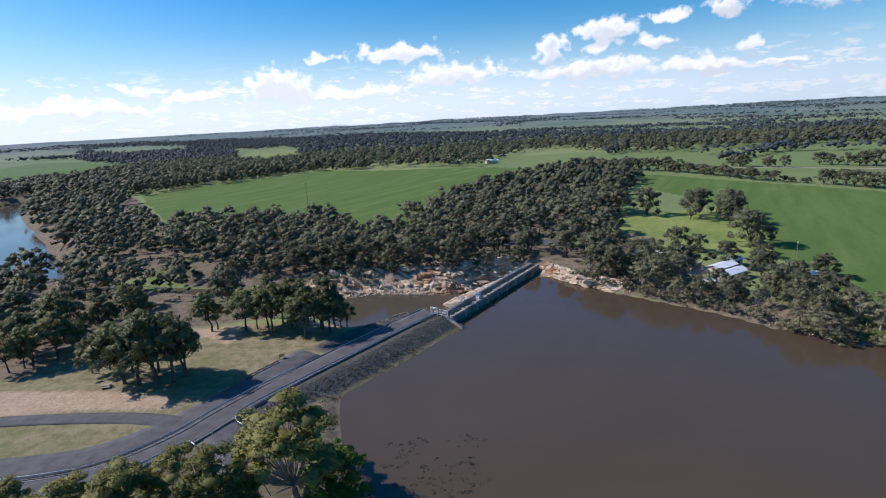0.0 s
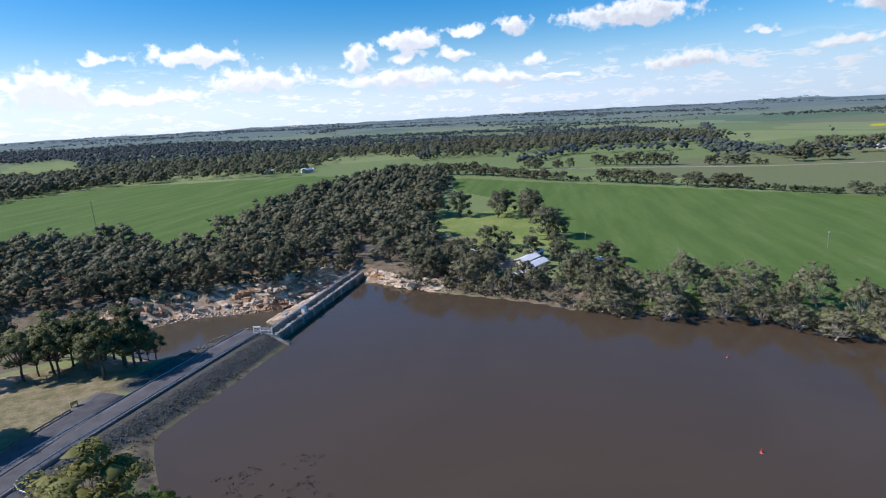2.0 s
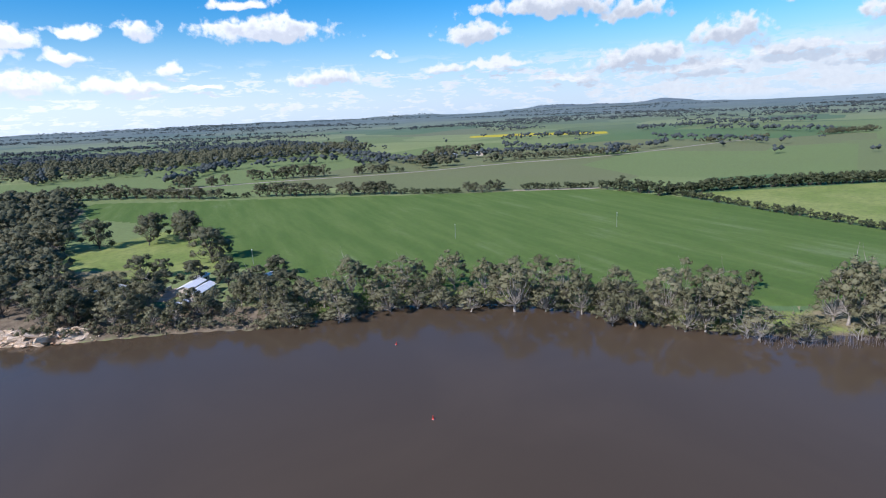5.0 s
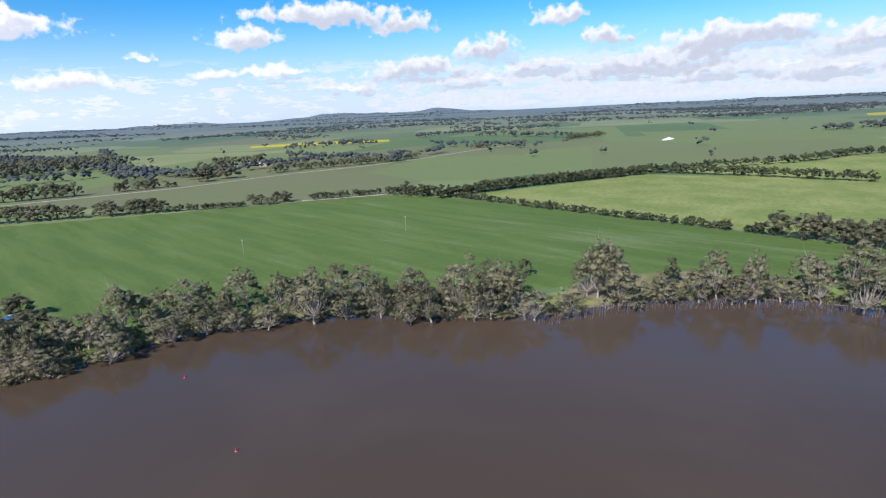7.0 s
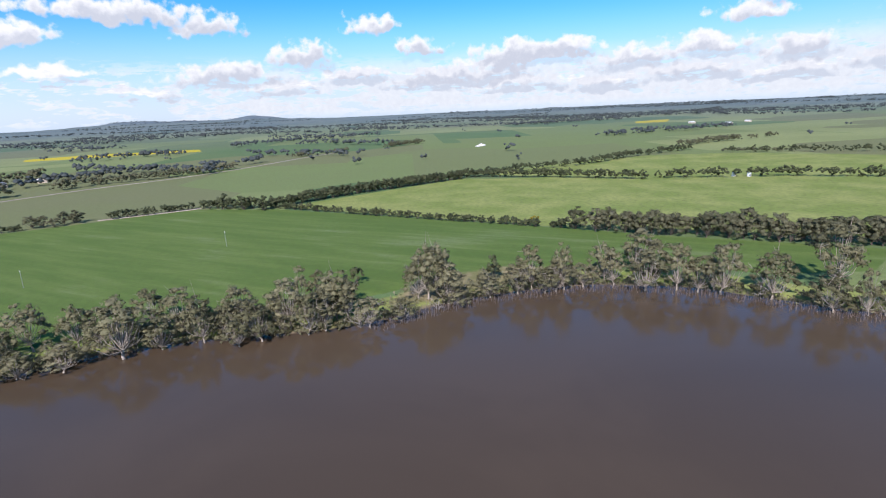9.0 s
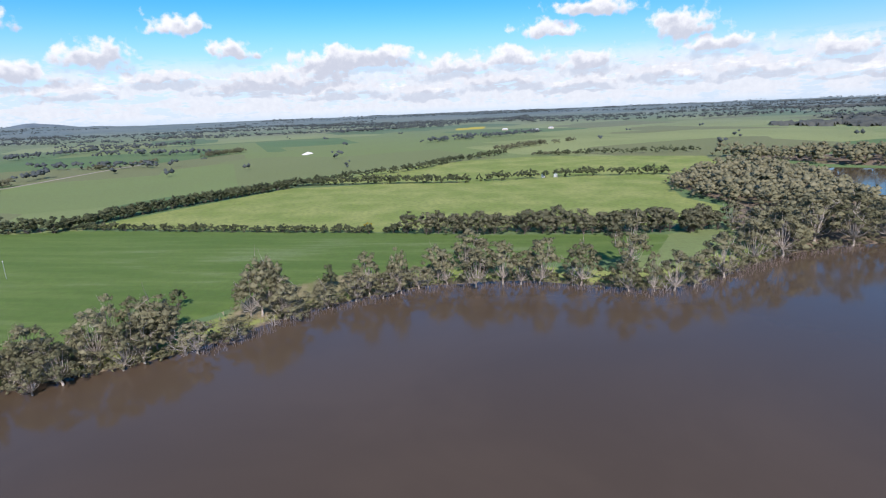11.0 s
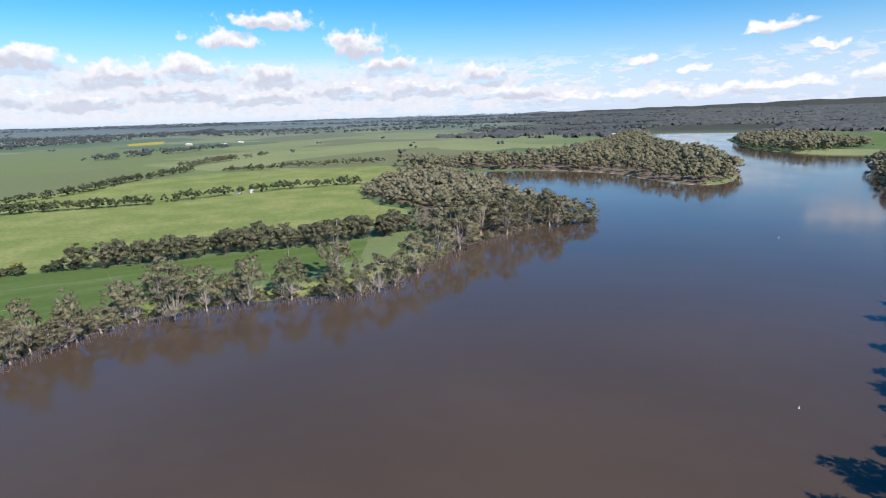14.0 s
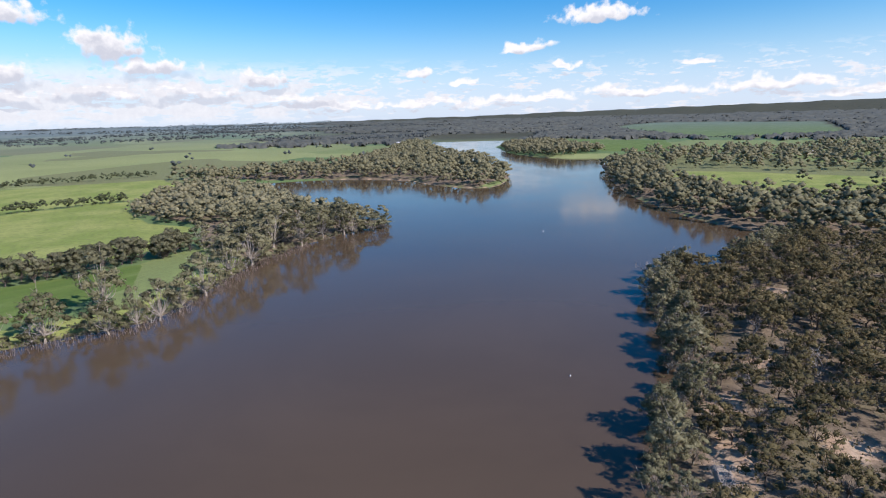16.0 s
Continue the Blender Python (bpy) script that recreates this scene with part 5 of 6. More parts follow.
def prism(bm, profile, x0, x1):
    """A profile in y and z, drawn out along x."""
    a = [bm.verts.new((x0, y, z)) for y, z in profile]
    b = [bm.verts.new((x1, y, z)) for y, z in profile]
    n = len(profile)
    bm.faces.new(a[::-1]), bm.faces.new(b)
    for i in range(n):
        bm.faces.new((a[i], a[(i + 1) % n], b[(i + 1) % n], b[i]))
    bmesh.ops.recalc_face_normals(bm, faces=bm.faces[:])


def build_weir():
    weir = thing("concrete_weir", WEIR, "weathered concrete weir with walkway, piers and stepped apron", "dam")
    bm = bmesh.new()
    prism(bm, [(2.2, -4.5), (2.2, 1.5), (1.9, 1.75), (-0.4, 1.9), (-0.5, 2.5), (-2.0, 2.5), (-2.2, 1.0), (-5.5, -4.5)], 0.0, LENGTH + 2.5)
    part("wall", bm, M_DECK, weir)
    bm = bmesh.new()
    box(bm, (0.2, -2.15, 2.5), (LENGTH + 2.0, -0.6, 2.72))
    part("deck", bm, M_DECK, weir, "stained dark concrete walkway", bevel=0.03)
    bm = bmesh.new()
    box(bm, (0.2, 1.75, 1.7), (LENGTH + 2.0, 2.15, 2.45))
    part("parapet", bm, M_CONCRETE, weir, bevel=0.05)
    for i in range(9):
        bm = bmesh.new()
        s = 1.2 + i * 7.1
        prism(bm, [(2.2, -3), (2.75, -3), (2.55, 2.2), (2.3, 2.75), (1.5, 2.75), (1.5, 1.7), (2.2, 1.6)], s, s + 0.8)
        part("pier", bm, M_CONCRETE, weir, bevel=0.04)
    for i in range(26):
        # rubble and slabs lodged behind the parapet
        bm = bmesh.new()
        s = 2.6 + i * 2.3
        box(bm, (s, 0.1 + 0.5 * (i % 3), 1.8), (s + 0.9 + 0.3 * (i % 2), 1.0 + 0.3 * (i % 4), 2.1 + 0.12 * (i % 3)), pose(0, 0, 0, 0, 0, 0))
        part("slab", bm, M_STONE if i % 3 else M_CONCRETE, weir, bevel=0.06)
    for side, z0 in ((-2.05, 2.72), (-0.75, 2.72)):
        for i in range(25):
            bm = bmesh.new()
            rod(bm, (0.6 + i * 2.55, side, z0), (0.6 + i * 2.55, side, z0 + 1.1), 0.04, 6)
            part("rail_post", bm, M_STEEL, weir)
        for z in (0.55, 1.1):
            bm = bmesh.new()
            rod(bm, (0.4, side, z0 + z), (LENGTH + 1.6, side, z0 + z), 0.045, 6)
            part("handrail", bm, M_STEEL, weir)
    for i in range(8):
        bm = bmesh.new()
        box(bm, (17 + i * 0.8, -4.6 - i * 1.7, -4.5), (46 - i * 2.6, -2.8 - i * 1.7, 1.6 - i * 0.66))
        part("apron_step", bm, M_STONE, weir, "worn ochre stone step", bevel=0.1)
    bm = bmesh.new()
    rod(bm, (4, -1.2, 2.95), (LENGTH - 6, -1.2, 2.95), 0.16, 10)
    part("pipe", bm, M_STEEL, weir)
    bm = bmesh.new()
    prism(bm, [(-0.5, -2), (6.6, -2), (6.6, 0.4), (2.6, 2.9), (-0.5, 3.3)], -0.5, -0.1)
    part("wing_wall", bm, M_CONCRETE, weir, "pale concrete wing wall", bevel=0.03)
    bm = bmesh.new()
    box(bm, (-0.6, -8.5, -2), (-0.1, -3.4, 3.0))
    part("wing_wall", bm, M_CONCRETE, weir, bevel=0.03)


build_weir()


def build_cabinet():
    ob = thing("control_cabinet", WEIR @ pose(20, 0.6, 1.85), "white control cabinet with a blue roof on the weir", "cabinet")
    for name, lo, hi, mat in (("body", (-0.7, -0.6, 0), (0.7, 0.6, 1.9), M_WHITE), ("roof", (-0.85, -0.75, 1.9), (0.85, 0.75, 2.05), M_BLUE), ("door", (-0.45, 0.6, 0.15), (0.45, 0.64, 1.75), M_WHITE)):
        bm = bmesh.new()
        box(bm, lo, hi)
        part(name, bm, mat, ob, bevel=0.02)


build_cabinet()


def build_gantry():
    ob = thing("lifting_gantry", WEIR @ pose(12.5, -1.0, 2.72), "steel lifting gantry over the weir deck", "gantry")
    for y in (-0.95, 0.25):
        for x in (-1.2, 1.2):
            bm = bmesh.new()
            rod(bm, (x, y, 0), (x * 0.6, y, 1.7), 0.07, 6)
            part("leg", bm, M_STEEL, ob)
    bm = bmesh.new()
    box(bm, (-0.9, -1.1, 1.65), (0.9, 0.45, 1.9))
    part("beam", bm, M_STEEL, ob, bevel=0.02)


build_gantry()


def build_gate():
    ob = thing("dam_gate", WEIR @ pose(-0.9, -1.6, CREST), "white steel gate closing the road at the weir", "gate")
    for y in (-2.2, 0.0, 3.6):
        bm = bmesh.new()
        box(bm, (-0.1, y - 0.1, -0.1), (0.1, y + 0.1, 2.1))
        part("post", bm, M_WHITE, ob, bevel=0.02)
    for lo, hi in ((-2.05, -0.15), (0.15, 3.45)):
        bm = bmesh.new()
        for z in (0.25, 1.0, 1.8):
            rod(bm, (0, lo, z), (0, hi, z), 0.045, 6)
        n = int((hi - lo) / 0.3)
        for i in range(n + 1):
            y = lo + (hi - lo) * i / n
            rod(bm, (0, y, 0.25), (0, y, 1.8), 0.025, 5)
        part("leaf", bm, M_WHITE, ob)
    bm = bmesh.new()
    box(bm, (-0.08, -2.3, 2.05), (0.08, 0.1, 2.2))
    part("lintel", bm, M_WHITE, ob, bevel=0.02)


build_gate()


def guard_rail(line, label, level=None):
    """A steel crash rail on posts along a line in plan."""
    q = np.array(line, float)
    at = np.concatenate([[0], np.cumsum(np.linalg.norm(np.diff(q, axis=0), axis=1))])
    n = int(at[-1] / 2.0) + 1
    s = np.linspace(0, at[-1], n)
    p = np.stack([np.interp(s, at, q[:, 0]), np.interp(s, at, q[:, 1])], 1)
    t = np.gradient(p, axis=0)
    t /= np.linalg.norm(t, axis=1)[:, None]
    out = np.stack([t[:, 1], -t[:, 0]], 1)
    z = height(p[:, 0], p[:, 1]) + 0.12
    root = thing("guard_rail", Matrix.Translation((p[0, 0], p[0, 1], z[0])), label, "guard rail", "guard rails of the dam road")
    base = np.array([p[0, 0], p[0, 1], z[0]])
    profile = [(0.05, 0.42), (0.1, 0.5), (0.05, 0.57), (0.1, 0.64), (0.05, 0.74), (-0.01, 0.74), (-0.01, 0.42)]
    v, f = [], []
    for i in range(n):
        for u, h in profile:
            v.append(np.array([p[i, 0] + out[i, 0] * u, p[i, 1] + out[i, 1] * u, z[i] + h]) - base)
    k = len(profile)
    for i in range(n - 1):
        for j in range(k):
            a, b = i * k + j, i * k + (j + 1) % k
            f.append((a, b, b + k, a + k))
    link_mesh("beam", v, f, M_STEEL, root)
    post = None
    for i in range(n):
        if post is None:
            bm = bmesh.new()
            box(bm, (-0.06, -0.06, -0.6), (0.06, 0.06, 0.74))
            post = part("post", bm, M_STEEL, root, bevel=0.01)
            post.location = (0, 0, 0)
        else:
            o = new("post", post.data)
            o.parent = root
            o.location = Vector((p[i, 0], p[i, 1], z[i])) - Vector(base)


def offset(line, d):
    q = np.array(line, float)
    t = np.gradient(q, axis=0)
    t /= np.linalg.norm(t, axis=1)[:, None] + 1e-9
    return q + np.stack([t[:, 1], -t[:, 0]], 1) * d


CREST_FINE = CREST_ROAD[(CREST_ROAD[:, 0] > -95)]
guard_rail(offset(CREST_FINE, -3.45), "long galvanised guard rail along the dam road")
guard_rail([(-41.3, 98.4), (-43.6, 100.4), (-44.2, 102.4), (-43.0, 104.9), (-39.2, 110.7), (-34.0, 117.2), (-9.8, 148.6), (-0.6, 158.4)], "galvanised guard rail on the lake side of the dam")
guard_rail([(-72, 77.5), (-64, 79.6), (-57, 84.5), (-51.2, 92.6), (-50, 93.6), (-47.9, 91.9)], "galvanised guard rail with a turned end by the lookout")


def markings():
    q = CREST_FINE
    for name, d, w, dash in (("edge_line", -2.75, 0.14, 0), ("edge_line", 2.75, 0.14, 0)):
        p = offset(q, d)
        at = np.concatenate([[0], np.cumsum(np.linalg.norm(np.diff(p, axis=0), axis=1))])
        s = np.arange(0, at[-1], 1.5)
        v, f = [], []
        for i, (a, b) in enumerate(zip(s[:-1], s[1:])):
            if dash and i % 4 > 1:
                continue
            for u in (a, b):
                x, y = np.interp(u, at, p[:, 0]), np.interp(u, at, p[:, 1])
                x2, y2 = np.interp(min(u + 0.3, at[-1]), at, p[:, 0]), np.interp(min(u + 0.3, at[-1]), at, p[:, 1])
                t = np.array([x2 - x, y2 - y])
                t /= np.linalg.norm(t) + 1e-9
                for g in (-w / 2, w / 2):
                    v.append((x + t[1] * g, y - t[0] * g, ROAD_Z(x, y)))
            n = len(v)
            f.append((n - 4, n - 3, n - 1, n - 2))
        tagged(link_mesh(name, v, f, M_WHITE_LINE), "faded white line painted on the dam road", "road marking", kind="structure")


def ROAD_Z(x, y):
    return ground_at(x, y) + 0.2


markings()


def rock_mass(name, line, depth, low, high, label, seed, n_along=260, n_up=40):
    """A broken rock face of ledges and clefts along a line in plan, rising away from it to its left."""
    q = rounded(line, 2, False)
    at = np.concatenate([[0], np.cumsum(np.linalg.norm(np.diff(q, axis=0), axis=1))])
    s = np.linspace(0, at[-1], n_along)
    p = np.stack([np.interp(s, at, q[:, 0]), np.interp(s, at, q[:, 1])], 1)
    t = np.gradient(p, axis=0)
    t /= np.linalg.norm(t, axis=1)[:, None]
    out = np.stack([-t[:, 1], t[:, 0]], 1)
    v, f = [], []
    for i in range(n_along):
        fade = min(1, i / 12, (n_along - 1 - i) / 12)
        brow = 0.75 + 0.4 * noise.noise(Vector((s[i] * 0.07, seed, 0)))
        for j in range(n_up):
            u = j / (n_up - 1)
            c = noise.noise(Vector((s[i] * 0.11 + seed, u * 2.0, 0.3)))
            cleft = abs(noise.noise(Vector((s[i] * 0.14 + 0.8 * c, u * 5.5 + 0.05 * s[i], seed)))) ** 0.7
            block = noise.cell(Vector((s[i] * 0.42 + 0.8 * c, u * 9 + 0.04 * s[i], seed)))
            g = noise.noise(Vector((s[i] * 1.9, u * 14, seed)))
            step = u * 7 + 1.1 * c + 0.25 * block
            ledge = (math.floor(step) + min(1.0, 3.2 * (step % 1))) / 7
            z = low + (high - low) * brow * min(1.0, max(0.0, 0.2 * u + 0.8 * ledge)) * (0.7 + 0.3 * fade) + 0.5 * (block - 0.5) * u * fade + 0.22 * g
            d = depth * (u + 0.16 * c) + 2.8 * (cleft - 0.4) * fade + 1.8 * (block - 0.5) + 0.3 * g
            v.append((p[i, 0] + out[i, 0] * d, p[i, 1] + out[i, 1] * d, z if j < n_up - 2 else z - 1.2 * (j - n_up + 3)))
    for i in range(n_along - 1):
        for j in range(n_up - 1):
            a = i * n_up + j
            f.append((a, a + n_up, a + n_up + 1, a + 1))
    return tagged(link_mesh(name, v, f, M_STONE), label, "rock face", kind="structure")


face = rock_mass("rock_face", [(-58, 203), (-45, 200), (-28, 202), (-18, 203), (-6, 198), (4, 196), (10, 200), (18, 208), (30, 211), (36, 208)], 14, -3.6, 4.6, "broken ochre sandstone face above the river pool", 3)


rock_mass("rock_cut", [(3, 203), (9, 208), (16, 213.5), (25, 216), (33, 217)], 5, -2.5, 6.0, "steep rust-coloured cut bank behind the weir", 21, 120, 30)


def ledges(parent, line, courses, run, low, rise, seed, follow=True):
    """Cracked sandstone slabs stepping back up a face, a few block shapes used again and again."""
    g = np.random.default_rng(seed)
    shapes = []
    for _ in range(9):
        xs = np.array([-0.5, -0.17, 0.2, 0.5]) + g.normal(0, 0.04, 4)
        ring = np.array([(-0.5, -0.5), (0.5, -0.5), (0.42, 0.5), (-0.45, 0.45)])
        v = np.array([(x, ring[j, 0], ring[j, 1]) for x in xs for j in range(4)]) + g.normal(0, 0.075, (16, 3))
        f = [(4 * i + j, 4 * i + (j + 1) % 4, 4 * i + 4 + (j + 1) % 4, 4 * i + 4 + j) for i in range(3) for j in range(4)] + [(3, 2, 1, 0), (12, 13, 14, 15)]
        me = bpy.data.meshes.new("slab")
        me.from_pydata(v.tolist(), [], f)
        me.materials.append(M_STONE)
        shapes.append(me)
    q = rounded(line, 2, False)
    at = np.concatenate([[0], np.cumsum(np.linalg.norm(np.diff(q, axis=0), axis=1))])
    for i in range(courses):
        s = g.uniform(0, 2)
        while s < at[-1]:
            size = (0.9 + 5.0 * g.uniform() ** 2, g.uniform(0.8, 2.8), 0.35 + 1.3 * g.uniform() ** 2)
            m = s + size[0] / 2
            x, y = np.interp(m, at, q[:, 0]), np.interp(m, at, q[:, 1])
            x2, y2 = np.interp(m + 1, at, q[:, 0]), np.interp(m + 1, at, q[:, 1])
            way = math.atan2(y2 - y, x2 - x)
            o = (i + 0.5 + g.normal(0, 0.35) + 0.9 * math.sin(m * 0.21 + seed)) * run
            if g.uniform() < 0.6:
                slab = new("slab", shapes[int(g.integers(9))])
                slab.parent = parent
                slab.matrix_basis = Matrix.LocRotScale((x - math.sin(way) * o, y + math.cos(way) * o, max(low + (i + 0.5) * rise, (ground_at(x - math.sin(way) * o, y + math.cos(way) * o) + 0.3) if follow else -9) + g.normal(0, 0.25)),
                                                       Euler((g.normal(0.12, 0.25), g.normal(0.3, 0.16), way + g.normal(0, 0.45))), size)
            s += size[0] * g.uniform(0.75, 1.15)


ledges(face, [(-46, 198), (-28, 200.5), (-18, 201.5), (-6, 196.5), (4, 194.5), (10, 198.5), (18, 206.5), (27, 210)], 11, 1.25, -3.3, 0.55, 5)
ledges(face, [(0, 196.5), (7, 199), (12, 206)], 6, 0.8, -3.2, 0.95, 8)
abutment = rock_mass("rock_abutment", [(36.5, 209.0), (40, 201), (45, 192), (52, 183.5), (58, 177)], 6, -0.6, 4.0, "pale cut rock bank at the end of the weir", 9, 110, 26)
ledges(abutment, [(36.5, 208), (39.5, 200.5), (44.5, 191.5), (52, 182.5)], 4, 1.1, -0.4, 0.95, 6)


def stones(name, outline, count, size, mat, label, category, lift=0.0, reach=None):
    """Loose stones lying over a stretch of ground."""
    q = np.array(outline, float)
    lo, hi = q.min(0), q.max(0)
    p = rng.uniform(lo, hi, (count * 6, 2))
    p = p[away(q, p[:, 0], p[:, 1], 5.0) < 0][:count]
    z = height(p[:, 0], p[:, 1])
    corner = np.array([(1, 0, 0), (0, 1, 0), (-1, 0, 0), (0, -1, 0), (0, 0, 1), (0, 0, -1), (0.6, 0.6, 0.5), (-0.6, 0.6, 0.5), (-0.6, -0.6, 0.5), (0.6, -0.6, 0.5)], float)
    face = np.array([(0, 6, 4), (6, 1, 4), (1, 7, 4), (7, 2, 4), (2, 8, 4), (8, 3, 4), (3, 9, 4), (9, 0, 4), (0, 1, 6), (1, 2, 7), (2, 3, 8), (3, 0, 9), (1, 0, 5), (2, 1, 5), (3, 2, 5), (0, 3, 5)])
    v, f = [], []
    for i, (x, y) in enumerate(p):
        s = (size[0] + (size[1] - size[0]) * rng.uniform() ** 2.2) * rng.uniform(0.7, 1.3, 3) * (1, 1, 0.75)
        g = rng.uniform(0, 6.28)
        c = corner * rng.uniform(0.75, 1.15, corner.shape) * s
        c = np.stack([c[:, 0] * math.cos(g) - c[:, 1] * math.sin(g), c[:, 0] * math.sin(g) + c[:, 1] * math.cos(g), c[:, 2]], 1)
        v.append(c + (x, y, z[i] + lift + s[2] * 0.25)), f.append(face + 10 * i)
    return tagged(link_mesh(name, np.vstack(v), np.vstack(f), mat), label, category, kind="stuff")


# rubble facing of both slopes of the earth dam
stones("rubble", dam_strip(3.9, 9.2, 6, 72), 2400, (0.07, 0.17), M_RUBBLE, "dark rubble facing on the dam's lake slope", "rubble")
stones("rubble", dam_strip(-10.5, -4.0, 40, 74), 1300, (0.12, 0.3), M_RUBBLE, "dark rubble facing on the dam's river slope", "rubble")
stones("boulders", [(-60, 207), (-40, 197), (-28, 203), (-6, 199), (3, 196), (10, 201), (4, 190), (-6, 194), (-28, 198), (-42, 192)], 900, (0.08, 0.7), M_STONE, "fallen sandstone blocks along the river pool", "boulders", 0.1)
stones("boulders", [(0, 166), (-8, 174), (-22, 175), (-32, 168), (-30, 160), (-16, 160), (-6, 160)], 600, (0.08, 0.32), M_STONE, "pale stone blocks at the foot of the dam", "boulders", 0.1)
stones("boulders", [(41, 196), (52, 182), (66, 167), (84, 149), (96, 128.5), (99, 130), (86, 152), (68, 171), (54, 186)], 300, (0.15, 0.45), M_STONE, "sandstone blocks along the lake edge", "boulders")

# ---------------------------------------------------------------- house by the lake


def roofed(root, lo, hi, eaves, ridge, m_roof, m_wall, over=0.6, windows=()):
    """A low gabled building, ridge along x."""
    bm = bmesh.new()
    box(bm, (lo[0], lo[1], -0.3), (hi[0], hi[1], eaves))
    part("wall", bm, m_wall, root)
    mid = (lo[1] + hi[1]) / 2
    for y0 in (lo[1] - over, hi[1] + over):
        bm = bmesh.new()
        a, b = lo[0] - over, hi[0] + over
        drop = (ridge - eaves) * over / (mid - lo[1])
        prism_pts = [(y0, eaves - drop + 0.03), (mid, ridge + 0.03), (mid, ridge + 0.15), (y0, eaves - drop + 0.15)]
        prism(bm, prism_pts, a, b)
        part("roof", bm, m_roof, root)
    for x in (lo[0], hi[0] - 0.2):
        bm = bmesh.new()
        vs = [bm.verts.new((x + d, y, z)) for d in (0, 0.2) for y, z in ((lo[1], eaves), (hi[1], eaves), (mid, ridge))]
        bm.faces.new(vs[:3]), bm.faces.new(vs[3:][::-1])
        for i in range(3):
            bm.faces.new((vs[i], vs[3 + i], vs[3 + (i + 1) % 3], vs[(i + 1) % 3]))
        part("gable", bm, m_wall, root)
    for x, y, w, h, z in windows:
        bm = bmesh.new()
        box(bm, (x, y - 0.05, z), (x + w, y + 0.05, z + h))
        win = part("window", bm, M_GLASS, root)
        bm = bmesh.new()
        for a, b in (((x - 0.08, z - 0.08), (x + w + 0.08, z)), ((x - 0.08, z + h), (x + w + 0.08, z + h + 0.08)), ((x - 0.08, z), (x, z + h)), ((x + w, z), (x + w + 0.08, z + h))):
            box(bm, (a[0], y - 0.09, a[1]), (b[0], y + 0.09, b[1]))
        part("frame", bm, M_WHITE, win)


def build_house():
    g = math.degrees(math.atan2(0.43, 0.9))
    z = ground_at(93, 177)
    house = thing("house", pose(93.5, 176.5, z, 0, 0, 31), "long low house with white sheet roofs above the lake", "house")
    roofed(house, (-6.2, -3.6), (6.6, 0.3), 2.7, 3.5, M_ROOF, M_WALL, 0.6, [(-5.5 + i * 3.2, -3.6, 1.8, 1.2, 0.9) for i in range(4)])
    loft = thing("house", pose(94.3, 181.2, ground_at(94.3, 181.2), 0, 0, 31), "rear block of the house under a stepped white sheet roof", "house")
    roofed(loft, (-3.6, -2.2), (6.2, 2.2), 3.2, 3.9, M_ROOF, M_WALL, 0.5, [(-2 + i * 3.0, -2.2, 1.4, 0.8, 1.6) for i in range(2)])
    wing = thing("house", pose(104, 191.2, ground_at(104, 191.2), 0, 0, 26), "narrow wing with a white sheet roof beside the house", "house")
    roofed(wing, (-3.2, -1.5), (3.2, 1.5), 2.5, 3.1, M_ROOF, M_WALL, 0.5, [(-2 + i * 2.4, -1.5, 1.3, 1.1, 0.9) for i in range(2)])
    annex = thing("house", pose(84.3, 170.6, ground_at(84.3, 170.6), 0, 0, 20), "small white-roofed annex among the trees", "house")
    roofed(annex, (-2.2, -1.4), (2.2, 1.4), 2.2, 2.7, M_ROOF, M_WALL, 0.5, [(-1, -1.4, 1.6, 1.1, 0.9)])
    shed = thing("shed", pose(79, 207, ground_at(79, 207), 0, 0, g - 24), "open dark shed with a pale roof edge", "shed")
    for x in (-5, -1.7, 1.7, 5):
        for y in (-2, 2):
            bm = bmesh.new()
            box(bm, (x - 0.1, y - 0.1, -0.3), (x + 0.1, y + 0.1, 2.4))
            part("post", bm, M_TIMBER, shed)
    bm = bmesh.new()
    box(bm, (-5.6, -2.6, 2.4), (5.6, 2.6, 2.56))
    part("roof", bm, M_ROOF, shed)
    bm = bmesh.new()
    box(bm, (-5.1, 1.9, 0), (5.1, 2.05, 2.4))
    part("back_wall", bm, M_TIMBER, shed)
    hut = thing("shed", pose(119, 171, ground_at(119, 171), 0, 0, 10), "little white-roofed shed in the bushes", "shed")
    roofed(hut, (-2.2, -1.5), (2.2, 1.5), 2.0, 2.5, M_ROOF, M_TIMBER, 0.3)
    bm = bmesh.new()
    box(bm, (-7, -3.5, -0.4), (7, 3.5, 0.25))
    yard = part("paved_terrace", bm, M_PAVING, None, bevel=0.04)
    yard.matrix_basis = pose(90, 187, ground_at(90, 187), 0, 0, g)
    tagged(yard, "pinkish paved terrace beside the house", "terrace")
    bm = bmesh.new()
    box(bm, (-6, -0.2, -0.3), (6, 0.2, 1.3))
    wall = part("garden_wall", bm, M_WALL, None, bevel=0.03)
    wall.matrix_basis = pose(88.5, 191.2, ground_at(88.5, 191.2), 0, 0, g)
    tagged(wall, "pale rendered garden wall by the terrace", "wall")


build_house()

# ---------------------------------------------------------------- small things


